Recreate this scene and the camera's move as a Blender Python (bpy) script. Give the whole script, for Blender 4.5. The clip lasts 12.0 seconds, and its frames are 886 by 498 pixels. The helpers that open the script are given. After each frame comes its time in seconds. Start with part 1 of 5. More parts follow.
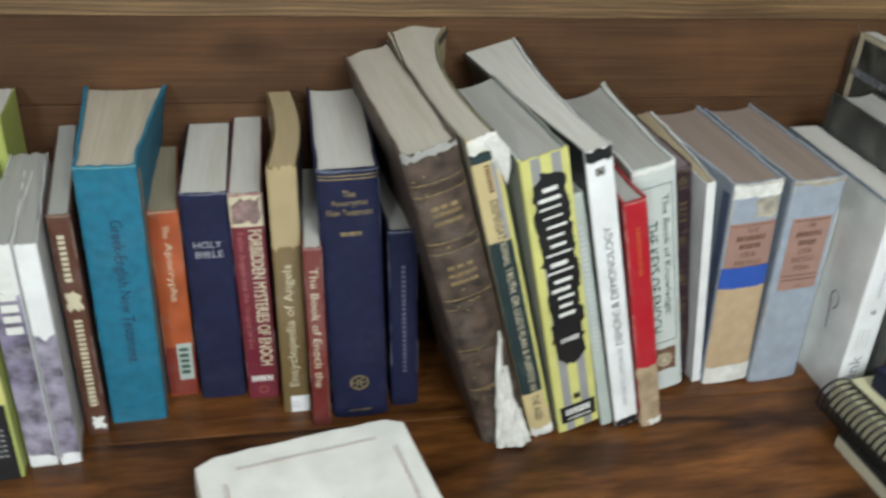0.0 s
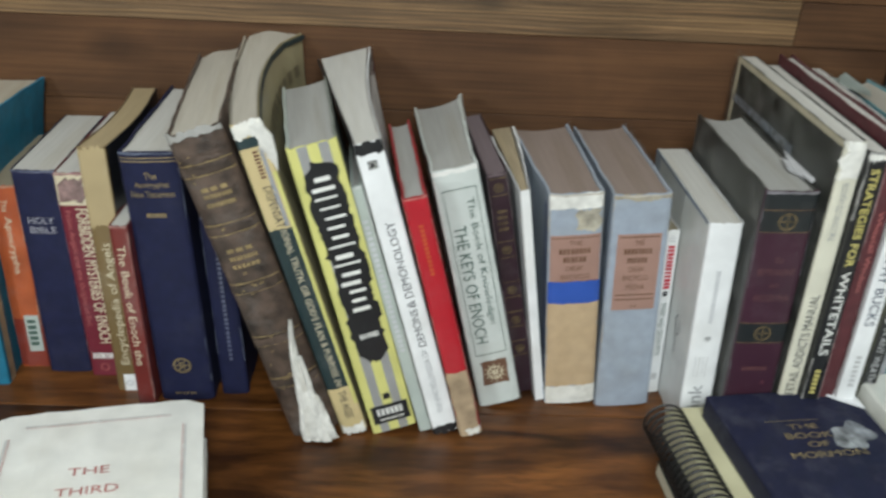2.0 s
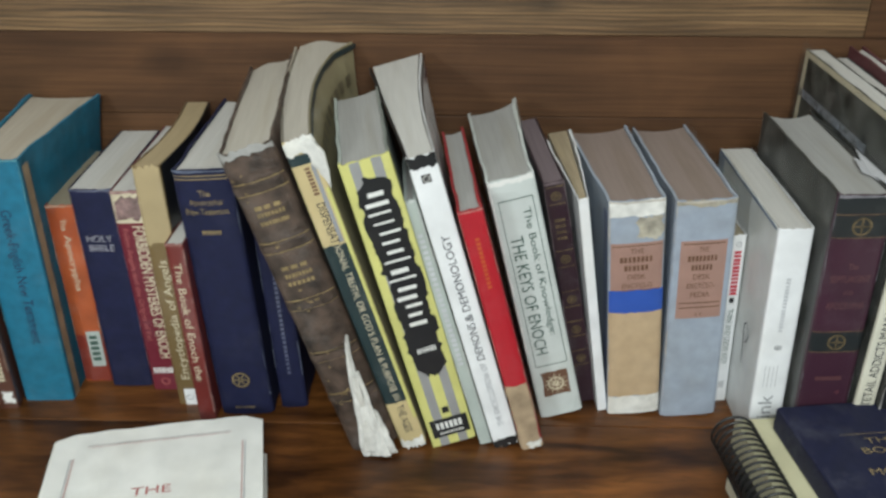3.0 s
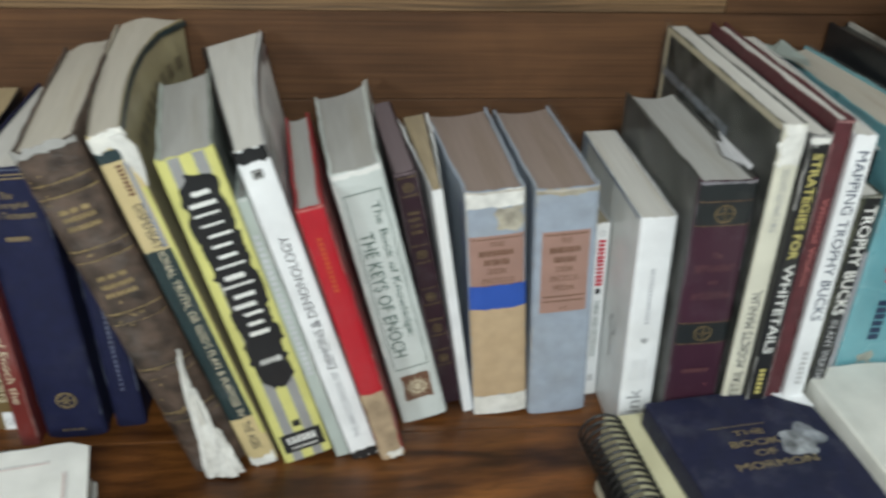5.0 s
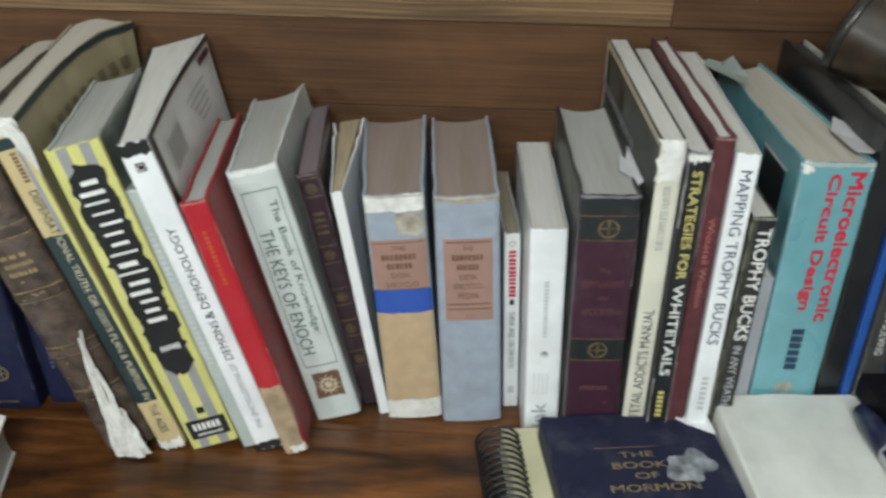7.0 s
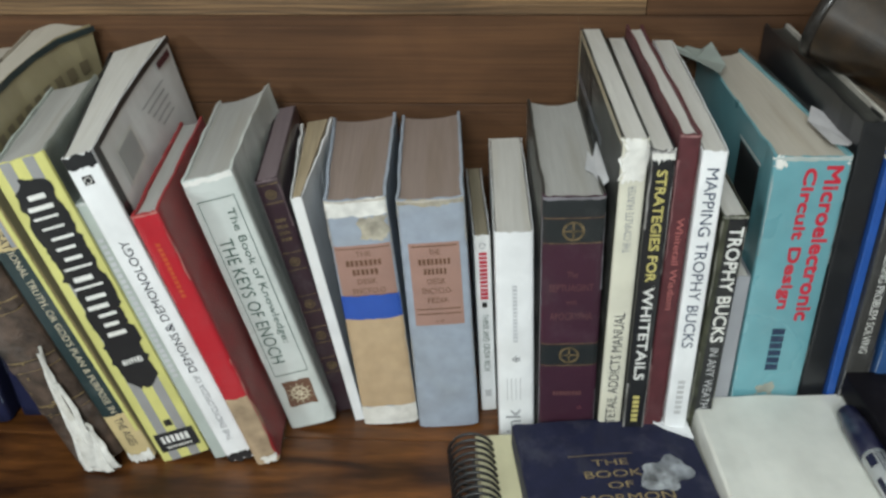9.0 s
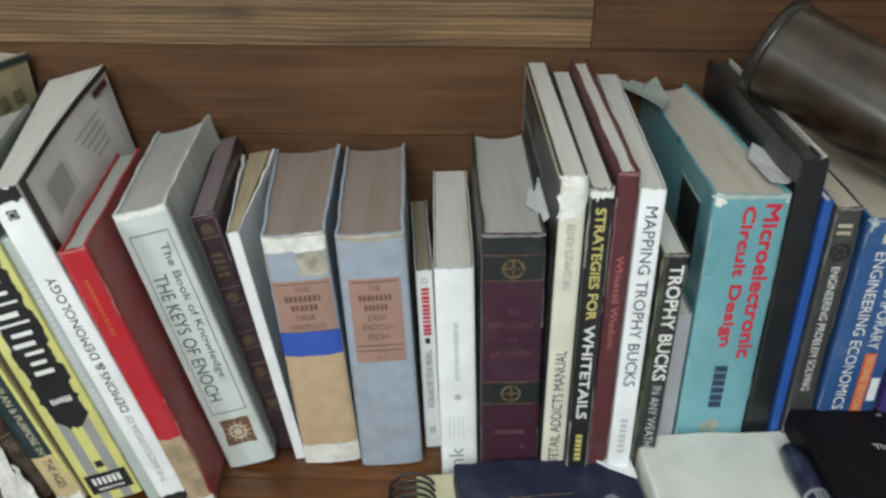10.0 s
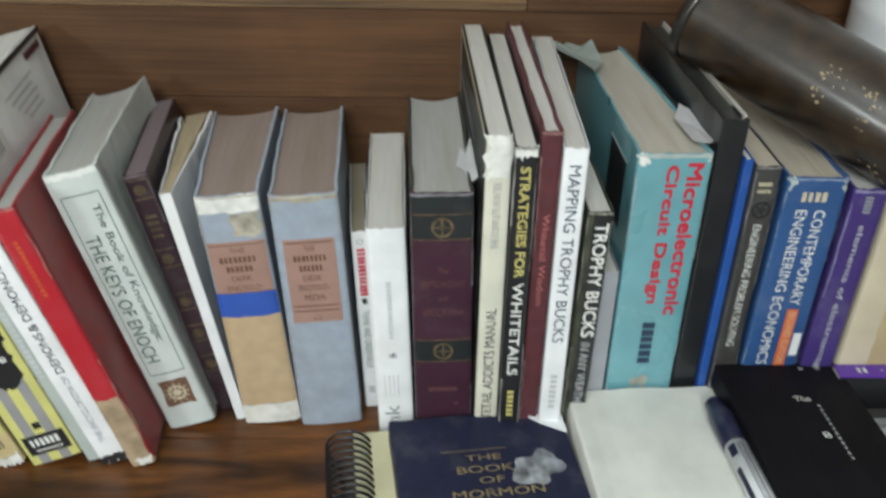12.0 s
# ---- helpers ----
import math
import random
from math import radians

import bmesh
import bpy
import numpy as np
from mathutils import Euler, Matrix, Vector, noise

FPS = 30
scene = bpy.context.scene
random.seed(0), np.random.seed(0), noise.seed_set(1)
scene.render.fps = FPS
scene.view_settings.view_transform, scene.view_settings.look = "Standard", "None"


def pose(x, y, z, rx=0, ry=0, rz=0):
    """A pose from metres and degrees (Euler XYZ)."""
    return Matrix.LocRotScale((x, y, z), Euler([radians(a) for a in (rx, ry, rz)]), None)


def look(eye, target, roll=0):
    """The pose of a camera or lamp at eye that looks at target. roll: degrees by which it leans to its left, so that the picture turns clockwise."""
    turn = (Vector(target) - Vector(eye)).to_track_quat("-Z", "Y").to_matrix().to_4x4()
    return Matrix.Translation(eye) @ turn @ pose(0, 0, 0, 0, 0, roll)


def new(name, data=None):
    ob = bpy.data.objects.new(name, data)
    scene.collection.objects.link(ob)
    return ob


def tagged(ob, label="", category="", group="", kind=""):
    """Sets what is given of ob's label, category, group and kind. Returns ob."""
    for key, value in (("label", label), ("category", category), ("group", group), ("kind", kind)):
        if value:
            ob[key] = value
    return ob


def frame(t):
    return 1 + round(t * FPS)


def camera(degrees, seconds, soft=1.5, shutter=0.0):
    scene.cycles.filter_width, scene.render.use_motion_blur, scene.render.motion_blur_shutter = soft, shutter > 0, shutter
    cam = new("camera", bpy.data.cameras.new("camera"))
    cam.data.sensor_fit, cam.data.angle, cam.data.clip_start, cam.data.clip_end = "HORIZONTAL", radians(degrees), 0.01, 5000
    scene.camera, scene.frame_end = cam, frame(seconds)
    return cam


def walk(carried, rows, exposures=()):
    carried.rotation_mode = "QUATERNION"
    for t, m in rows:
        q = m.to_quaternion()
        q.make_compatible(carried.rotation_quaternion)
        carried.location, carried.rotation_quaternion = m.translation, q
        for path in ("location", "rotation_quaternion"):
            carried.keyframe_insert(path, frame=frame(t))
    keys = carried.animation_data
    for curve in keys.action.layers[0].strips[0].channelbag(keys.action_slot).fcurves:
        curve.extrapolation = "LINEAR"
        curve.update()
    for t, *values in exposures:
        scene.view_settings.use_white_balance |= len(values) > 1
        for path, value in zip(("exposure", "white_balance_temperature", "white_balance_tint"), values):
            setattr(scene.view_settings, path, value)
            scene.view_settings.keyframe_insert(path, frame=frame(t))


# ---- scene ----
cam = camera(52.2, 12.0, soft=2.75, shutter=1.0)
PATH = [
    (0, (0.1210, -0.7864, 0.5330), (0.5020, 0.8903, -0.4890), 4.1),
    (0.5, (0.1825, -0.8061, 0.5390), (0.5034, 0.8984, -0.4570), 5.5),
    (1, (0.2764, -0.8437, 0.5130), (0.4590, 0.9454, -0.3620), 4.6),
    (1.5, (0.3403, -0.8402, 0.5170), (0.4011, 0.9133, -0.4430), 3.1),
    (2, (0.3771, -0.8507, 0.5130), (0.4821, 0.9160, -0.4190), 3.4),
    (2.5, (0.3947, -0.8584, 0.5190), (0.3327, 0.9176, -0.3980), 1.0),
    (2.7, (0.3800, -0.8480, 0.5240), (0.3350, 0.9120, -0.4240), 0.7),
    (4.3, (0.3760, -0.7890, 0.5090), (0.4760, 0.9580, -0.4600), 0.7),
    (4.5, (0.3775, -0.7845, 0.5110), (0.5362, 0.9599, -0.4550), 1.1),
    (5, (0.4135, -0.7689, 0.5100), (0.6283, 0.9472, -0.4940), 2.4),
    (5.5, (0.4637, -0.7704, 0.5110), (0.5682, 0.9892, -0.4350), 2.9),
    (6, (0.5043, -0.7766, 0.5160), (0.4915, 0.9828, -0.4350), 2.3),
    (6.5, (0.5263, -0.7761, 0.5130), (0.5459, 0.9505, -0.4960), 2.9),
    (7, (0.5751, -0.7857, 0.5130), (0.5396, 0.9541, -0.4730), 1.4),
    (7.2, (0.5800, -0.7810, 0.5070), (0.5800, 0.9570, -0.4820), 1.5),
    (8.8, (0.6130, -0.7530, 0.5200), (0.5690, 0.9740, -0.4880), -0.2),
    (9, (0.6162, -0.7568, 0.5170), (0.5331, 0.9606, -0.5050), -0.8),
    (9.5, (0.6244, -0.7461, 0.5210), (0.5965, 0.9721, -0.5010), 0.0),
    (10, (0.6331, -0.7415, 0.5200), (0.6275, 1.0023, -0.4600), 0.6),
    (10.5, (0.6441, -0.7408, 0.5180), (0.6370, 0.9950, -0.4740), 0.4),
    (11, (0.6504, -0.7443, 0.5200), (0.6582, 0.9924, -0.4710), 0.4),
    (11.5, (0.6560, -0.7530, 0.5230), (0.6865, 0.9754, -0.4830), 0.6),
    (12, (0.6589, -0.7518, 0.5180), (0.7228, 0.9579, -0.5180), 1.5),
]
EXPOSURE = [(0.0, 0.06), (1.0, 0.04), (2.5, -0.04), (6.5, -0.03), (9.0, -0.03), (12.0, 0.04)]
walk(cam, [(t, look(eye, target, roll)) for t, eye, target, roll in PATH], EXPOSURE)

# ---- light ----
world = bpy.data.worlds.new("room_air")
scene.world = world
world.use_nodes = True
world.node_tree.nodes["Background"].inputs[0].default_value = (0.8, 0.9, 1.0, 1)
world.node_tree.nodes["Background"].inputs[1].default_value = 0.27


def lamp(name, eye, target, size, watts, colour):
    data = bpy.data.lights.new(name, "AREA")
    data.shape, data.size, data.energy, data.color = "DISK", size, watts, colour
    ob = new(name, data)
    ob.matrix_world = look(eye, target)
    return ob


lamp("room_lamp", (-0.32, -1.50, 0.70), (0.4, -0.1, 0.1), 0.18, 7.2, (0.90, 0.975, 0.975))
# Unseen soft fill, added in front of the row to brighten the spines.
lamp("ceiling_lamp", (0.45, -1.65, 1.22), (0.45, -0.1, 0.1), 0.8, 29, (0.90, 0.975, 0.975))


# ---- materials ----
def mat(name, col, rough=0.55, var=0.25, scale=40.0, bump=0.15, fine=500.0, stretch=(1, 1, 1), coat=0.0, metal=0.0, stain=0.3, tint=(0.75, 0.68, 0.55), scuff=0.0, coat_rough=0.12, spec=0.5):
    m = bpy.data.materials.new(name)
    m.use_nodes = True
    nt = m.node_tree
    n, l = nt.nodes, nt.links
    b = n["Principled BSDF"]
    tc, mp, info = n.new("ShaderNodeTexCoord"), n.new("ShaderNodeMapping"), n.new("ShaderNodeObjectInfo")
    mp.inputs["Scale"].default_value = stretch
    l.new(tc.outputs["Object"], mp.inputs["Vector"])
    add = n.new("ShaderNodeVectorMath")
    l.new(mp.outputs[0], add.inputs[0])
    l.new(info.outputs["Random"], add.inputs[1])
    small, large, grain = n.new("ShaderNodeTexNoise"), n.new("ShaderNodeTexNoise"), n.new("ShaderNodeTexNoise")
    for k, s, d in ((small, scale, 5), (large, scale * 0.22, 4), (grain, fine, 2)):
        k.inputs["Scale"].default_value, k.inputs["Detail"].default_value = s, d
        l.new(add.outputs[0], k.inputs["Vector"])
    r1 = n.new("ShaderNodeMapRange")
    r1.inputs[1].default_value, r1.inputs[2].default_value = 0.3, 0.7
    r1.inputs[3].default_value, r1.inputs[4].default_value = 1 - var, 1 + var * 0.4
    l.new(small.outputs["Fac"], r1.inputs[0])
    mul = n.new("ShaderNodeMix")
    mul.data_type, mul.blend_type = "RGBA", "MULTIPLY"
    mul.inputs[0].default_value = 1.0
    mul.inputs[6].default_value = (*col, 1)
    l.new(r1.outputs[0], mul.inputs[7])
    r2 = n.new("ShaderNodeMapRange")
    r2.inputs[1].default_value, r2.inputs[2].default_value, r2.inputs[4].default_value = 0.5, 0.72, stain
    l.new(large.outputs["Fac"], r2.inputs[0])
    dirt = n.new("ShaderNodeMix")
    dirt.data_type, dirt.blend_type = "RGBA", "MULTIPLY"
    dirt.inputs[7].default_value = (*tint, 1)
    l.new(r2.outputs[0], dirt.inputs[0])
    l.new(mul.outputs[2], dirt.inputs[6])
    out = dirt.outputs[2]
    if scuff:
        rub, r3, pale = n.new("ShaderNodeTexNoise"), n.new("ShaderNodeMapRange"), n.new("ShaderNodeMix")
        rub.inputs["Scale"].default_value, rub.inputs["Detail"].default_value, rub.inputs["Roughness"].default_value = 32.0, 9, 0.72
        l.new(add.outputs[0], rub.inputs["Vector"])
        r3.inputs[1].default_value, r3.inputs[2].default_value, r3.inputs[4].default_value = 0.52, 0.74, scuff
        l.new(rub.outputs["Fac"], r3.inputs[0])
        pale.data_type = "RGBA"
        pale.inputs[7].default_value = (*[0.55 * c + 0.17 for c in col], 1)
        l.new(r3.outputs[0], pale.inputs[0])
        l.new(out, pale.inputs[6])
        out = pale.outputs[2]
    l.new(out, b.inputs["Base Color"])
    rr = n.new("ShaderNodeMapRange")
    rr.inputs[3].default_value, rr.inputs[4].default_value = max(0.05, rough - 0.12), min(1, rough + 0.14)
    l.new(large.outputs["Fac"], rr.inputs[0])
    l.new(rr.outputs[0], b.inputs["Roughness"])
    b.inputs["Metallic"].default_value = metal
    b.inputs["Specular IOR Level"].default_value = spec
    b.inputs["Coat Weight"].default_value = coat
    b.inputs["Coat Roughness"].default_value = coat_rough
    bp = n.new("ShaderNodeBump")
    bp.inputs["Strength"].default_value, bp.inputs["Distance"].default_value = bump, 0.001
    l.new(grain.outputs["Fac"], bp.inputs["Height"])
    l.new(bp.outputs[0], b.inputs["Normal"])
    return m


def wood(name, dark, light, rough=0.45, spec=0.5, grain=(1.6, 34, 34), streak=(3, 260, 260), coat=0.0, knots=(), rings=0.0, ring_dark=0.6, fine=0.86, blotch=0.5, relief=0.15, patches=(1.9, 8.0, 8.0)):
    """Wood with its grain along x."""
    m = bpy.data.materials.new(name)
    m.use_nodes = True
    nt = m.node_tree
    n, l = nt.nodes, nt.links
    b = n["Principled BSDF"]
    tc, info, add = n.new("ShaderNodeTexCoord"), n.new("ShaderNodeObjectInfo"), n.new("ShaderNodeVectorMath")
    l.new(tc.outputs["Object"], add.inputs[0])
    mulr = n.new("ShaderNodeMath")
    mulr.operation = "MULTIPLY"
    mulr.inputs[1].default_value = 7.0
    l.new(info.outputs["Random"], mulr.inputs[0])
    l.new(mulr.outputs[0], add.inputs[1])
    outs = []
    for s, d, dist in ((grain, 7, 1.2), (streak, 4, 0.4), (patches, 6, 1.0)):
        mp, k = n.new("ShaderNodeMapping"), n.new("ShaderNodeTexNoise")
        mp.inputs["Scale"].default_value = s
        k.inputs["Scale"].default_value, k.inputs["Detail"].default_value, k.inputs["Distortion"].default_value = 1.0, d, dist
        l.new(add.outputs[0], mp.inputs["Vector"])
        l.new(mp.outputs[0], k.inputs["Vector"])
        outs.append(k.outputs["Fac"])
    ramp = n.new("ShaderNodeValToRGB")
    ramp.color_ramp.elements[0].position, ramp.color_ramp.elements[1].position = 0.33, 0.68
    ramp.color_ramp.elements[0].color, ramp.color_ramp.elements[1].color = (*dark, 1), (*light, 1)
    l.new(outs[0], ramp.inputs[0])
    col = ramp.outputs[0]
    for out, lo, a, z in ((outs[1], fine, 0.35, 0.6), (outs[2], blotch, 0.36, 0.66)):
        r, mx = n.new("ShaderNodeMapRange"), n.new("ShaderNodeMix")
        r.inputs[1].default_value, r.inputs[2].default_value, r.inputs[3].default_value, r.inputs[4].default_value = a, z, lo, 1.08
        l.new(out, r.inputs[0])
        mx.data_type, mx.blend_type = "RGBA", "MULTIPLY"
        mx.inputs[0].default_value = 1.0
        l.new(col, mx.inputs[6])
        l.new(r.outputs[0], mx.inputs[7])
        col = mx.outputs[2]
    if rings:
        mp, k, r, mx = n.new("ShaderNodeMapping"), n.new("ShaderNodeTexWave"), n.new("ShaderNodeMapRange"), n.new("ShaderNodeMix")
        mp.inputs["Scale"].default_value = (0.09, 1, 1)
        k.bands_direction = "Z"
        for key, value in (("Scale", rings), ("Distortion", 11.0), ("Detail", 4.0), ("Detail Scale", 0.8)):
            k.inputs[key].default_value = value
        l.new(add.outputs[0], mp.inputs["Vector"])
        l.new(mp.outputs[0], k.inputs["Vector"])
        r.inputs[1].default_value, r.inputs[2].default_value, r.inputs[3].default_value, r.inputs[4].default_value = 0.05, 0.75, ring_dark, 1.06
        l.new(k.outputs["Fac"], r.inputs[0])
        mx.data_type, mx.blend_type = "RGBA", "MULTIPLY"
        mx.inputs[0].default_value = 1.0
        l.new(col, mx.inputs[6])
        l.new(r.outputs[0], mx.inputs[7])
        col = mx.outputs[2]
    for kx, ky, kz, rad in knots:
        sub, ln, r, mx = n.new("ShaderNodeVectorMath"), n.new("ShaderNodeVectorMath"), n.new("ShaderNodeMapRange"), n.new("ShaderNodeMix")
        sub.operation, ln.operation = "SUBTRACT", "LENGTH"
        sub.inputs[1].default_value = (kx, ky, kz)
        sc = n.new("ShaderNodeVectorMath")
        sc.operation = "MULTIPLY"
        sc.inputs[1].default_value = (0.55, 1, 1)
        l.new(tc.outputs["Object"], sub.inputs[0])
        l.new(sub.outputs[0], sc.inputs[0])
        l.new(sc.outputs[0], ln.inputs[0])
        r.inputs[1].default_value, r.inputs[2].default_value, r.inputs[3].default_value, r.inputs[4].default_value = rad * 0.25, rad, 0.58, 1.0
        l.new(ln.outputs["Value"], r.inputs[0])
        mx.data_type, mx.blend_type = "RGBA", "MULTIPLY"
        mx.inputs[0].default_value = 1.0
        l.new(col, mx.inputs[6])
        l.new(r.outputs[0], mx.inputs[7])
        col = mx.outputs[2]
    l.new(col, b.inputs["Base Color"])
    rr = n.new("ShaderNodeMapRange")
    rr.inputs[3].default_value, rr.inputs[4].default_value = rough - 0.1, rough + 0.15
    l.new(outs[2], rr.inputs[0])
    l.new(rr.outputs[0], b.inputs["Roughness"])
    b.inputs["Specular IOR Level"].default_value = spec
    b.inputs["Coat Weight"].default_value, b.inputs["Coat Roughness"].default_value = coat, 0.25
    bp = n.new("ShaderNodeBump")
    bp.inputs["Strength"].default_value, bp.inputs["Distance"].default_value = relief, 0.0012
    l.new(outs[1], bp.inputs["Height"])
    l.new(bp.outputs[0], b.inputs["Normal"])
    return m


def paper(name, col, var=0.07):
    """Page edges: fine lines from sheet to sheet."""
    return mat(name, col, 0.85, var, 1.0, 0.10, 1.6, (330, 22, 14), stain=0.4, tint=(0.76, 0.70, 0.58))


M_WALL = wood("brown_planks", (0.081, 0.0358, 0.0146), (0.117, 0.0535, 0.0218), 0.6, spec=0.3, streak=(7, 380, 380), fine=0.78, grain=(2.6, 24, 24), patches=(5.0, 9.0, 9.0), blotch=0.66, relief=0.25, knots=((0.11, 0.0, 0.268, 0.02), (0.62, 0.0, 0.31, 0.012)))
M_PINE = wood("yellow_planks", (0.150, 0.082, 0.035), (0.245, 0.143, 0.063), 0.5, grain=(1.8, 46, 46), rings=74.0, ring_dark=0.66, fine=0.60, streak=(6, 300, 300), blotch=0.74, patches=(4.0, 9.0, 9.0), relief=0.3, knots=((0.46, 0.0, 0.325, 0.012), (0.14, 0.0, 0.345, 0.02)))
M_SHELF = wood("varnished_shelf", (0.038, 0.0125, 0.0038), (0.215, 0.080, 0.020), 0.34, spec=0.3, grain=(4.0, 21, 21), streak=(30, 150, 150), coat=0.09, patches=(3.5, 9.0, 9.0), blotch=0.38, fine=0.66, rings=0.0)
M_PLASTER = mat("room_plaster", (0.72, 0.71, 0.68), 0.9, 0.1, 3, 0.1, 60)
P_WHITE = paper("white_pages", (0.50, 0.485, 0.455))
P_GREY = paper("grey_pages", (0.33, 0.325, 0.31))
P_TAN = paper("tan_pages", (0.41, 0.36, 0.29))
P_YELLOW = paper("yellowed_pages", (0.35, 0.27, 0.155))
P_OLIVE = paper("dull_pages", (0.25, 0.215, 0.15))
P_ROSE = paper("stained_pages", (0.245, 0.188, 0.162))
P_BEIGE = paper("beige_pages", (0.41, 0.375, 0.32))
P_FOXED = paper("foxed_pages", (0.36, 0.29, 0.19), 0.2)
P_PLUM = paper("plum_gilt_pages", (0.155, 0.118, 0.128))


def cloth(name, col, **k):
    return mat(name, col, k.pop("rough", 0.7), k.pop("var", 0.22), k.pop("scale", 90), k.pop("bump", 0.35), k.pop("fine", 1400), coat=k.pop("coat", 0.12), scuff=k.pop("scuff", 0.22), **k)


def gloss(name, col, **k):
    return mat(name, col, k.pop("rough", 0.38), k.pop("var", 0.12), k.pop("scale", 35), k.pop("bump", 0.06), k.pop("fine", 300), coat=k.pop("coat", 0.25), scuff=k.pop("scuff", 0.26), **k)


C_TEAL = cloth("teal_cloth", (0.007, 0.150, 0.250), scuff=0.14)
C_ORANGE = gloss("orange_card", (0.42, 0.095, 0.030), var=0.3, stain=0.6, tint=(0.6, 0.35, 0.3))
C_NAVY = cloth("navy_cloth", (0.0115, 0.014, 0.048), scuff=0.06, coat=0.0, spec=0.3)
C_NAVY2 = cloth("dark_blue_cloth", (0.009, 0.0115, 0.043), scuff=0.06, coat=0.0, spec=0.3)
C_WINE = gloss("wine_card", (0.16, 0.020, 0.035))
C_OLIVE = gloss("olive_card", (0.17, 0.115, 0.050), stain=0.5)
C_BRICK = gloss("brick_red_card", (0.16, 0.028, 0.024))
C_LEATHER = mat("old_brown_leather", (0.086, 0.058, 0.044), 0.55, 0.75, 75, 0.8, 380, stain=0.8, tint=(0.5, 0.45, 0.38), scuff=0.32)
C_CREAM = gloss("cream_card", (0.55, 0.44, 0.23), rough=0.5)
C_GREENBLACK = gloss("dark_green_print", (0.012, 0.030, 0.034), rough=0.5)
C_LEMON = gloss("lemon_print", (0.60, 0.58, 0.20), rough=0.5)
C_STRIPE = gloss("grey_print", (0.30, 0.30, 0.30), rough=0.5)
C_BLACK = gloss("black_print", (0.012, 0.013, 0.015), scuff=0.06)
C_PALE = gloss("pale_green_card", (0.42, 0.47, 0.44), rough=0.5)
C_WHITE = gloss("white_card", (0.79, 0.80, 0.81), rough=0.4)
C_RED = gloss("red_tape", (0.42, 0.015, 0.026), rough=0.33, coat=0.4, scuff=0.10)
C_DKRED = cloth("dark_red_cloth", (0.32, 0.020, 0.024), scuff=0.12)
C_BEIGE = mat("torn_beige_board", (0.42, 0.31, 0.20), 0.85, 0.35, 60, 0.6, 500)
C_FRAYED = mat("frayed_lining", (0.42, 0.385, 0.31), 0.85, 0.4, 120, 0.5, 500, stain=0.5)
C_KEYS = gloss("pale_grey_jacket", (0.57, 0.61, 0.59), rough=0.28, coat=0.7)
C_PLUM = gloss("plum_leatherette", (0.026, 0.011, 0.018), rough=0.4, bump=0.3, fine=700)
C_BLUEGREY = cloth("blue_grey_cloth", (0.325, 0.372, 0.445), stain=0.40, var=0.12, coat=0.35, scuff=0.18)
C_TANCLOTH = cloth("tan_backing_cloth", (0.50, 0.365, 0.225), stain=0.25, var=0.10, scuff=0.08)
C_LABEL = gloss("rose_brown_label", (0.345, 0.205, 0.165), rough=0.6, scuff=0.12)
C_TAPE = gloss("blue_tape", (0.030, 0.095, 0.43), rough=0.5)
C_TORN = mat("torn_paper", (0.73, 0.72, 0.68), 0.9, 0.25, 90, 0.5, 600)
C_CHARCOAL = gloss("charcoal_card", (0.036, 0.037, 0.033), coat=0.06, spec=0.35)
C_BURGUNDY = gloss("burgundy_leatherette", (0.046, 0.014, 0.028), rough=0.42, bump=0.25, fine=700, scuff=0.12)
C_INKGREEN = gloss("black_green_leatherette", (0.014, 0.018, 0.020), rough=0.42, bump=0.25, fine=700, scuff=0.12)
C_MAROON = cloth("maroon_cloth", (0.088, 0.018, 0.023), scuff=0.12)
C_CAMO = mat("camouflage_print", (0.075, 0.078, 0.050), 0.45, 0.9, 55, 0.05, 300, stain=0.9, tint=(0.35, 0.4, 0.3))
C_PHOTO = mat("dark_photograph", (0.028, 0.031, 0.024), 0.5, 0.9, 70, 0.05, 300, stain=0.9, tint=(0.3, 0.34, 0.3), scuff=0.38, coat=0.08, spec=0.3)
C_LTGREY = gloss("light_grey_card", (0.34, 0.35, 0.38))
C_AQUA = gloss("aqua_jacket", (0.140, 0.34, 0.385), rough=0.3, coat=0.6)
C_BLUE = gloss("bright_blue_card", (0.020, 0.085, 0.34))
C_DKGREY = gloss("brown_grey_card", (0.045, 0.044, 0.042))
C_STEEL = gloss("steel_blue_card", (0.030, 0.090, 0.24), stain=0.6, tint=(0.4, 0.5, 0.7))
C_PURPLE = gloss("purple_card", (0.055, 0.032, 0.165))
C_LILAC = gloss("violet_print", (0.33, 0.30, 0.40), var=0.8, scale=70, stain=0.8, tint=(0.45, 0.4, 0.55), scuff=0.9, coat=0.6)
C_MOSS = gloss("yellow_green_card", (0.42, 0.48, 0.13))
INK = gloss("dark_ink", (0.012, 0.015, 0.03), rough=0.6)
INK_NAVY = gloss("navy_ink", (0.010, 0.030, 0.075), rough=0.6)
INK_WHITE = gloss("white_ink", (0.75, 0.75, 0.72), rough=0.5)
INK_CREAM = gloss("cream_ink", (0.60, 0.53, 0.38), rough=0.5)
INK_GREY = gloss("grey_ink", (0.28, 0.29, 0.31), rough=0.5)
INK_PALE = gloss("pale_grey_ink", (0.52, 0.53, 0.55), rough=0.5)
INK_GREEN = gloss("green_ink", (0.05, 0.10, 0.08), rough=0.5)
INK_RED = gloss("red_ink", (0.52, 0.020, 0.045), rough=0.5)
INK_ROSE = gloss("rose_ink", (0.42, 0.13, 0.12), rough=0.5)
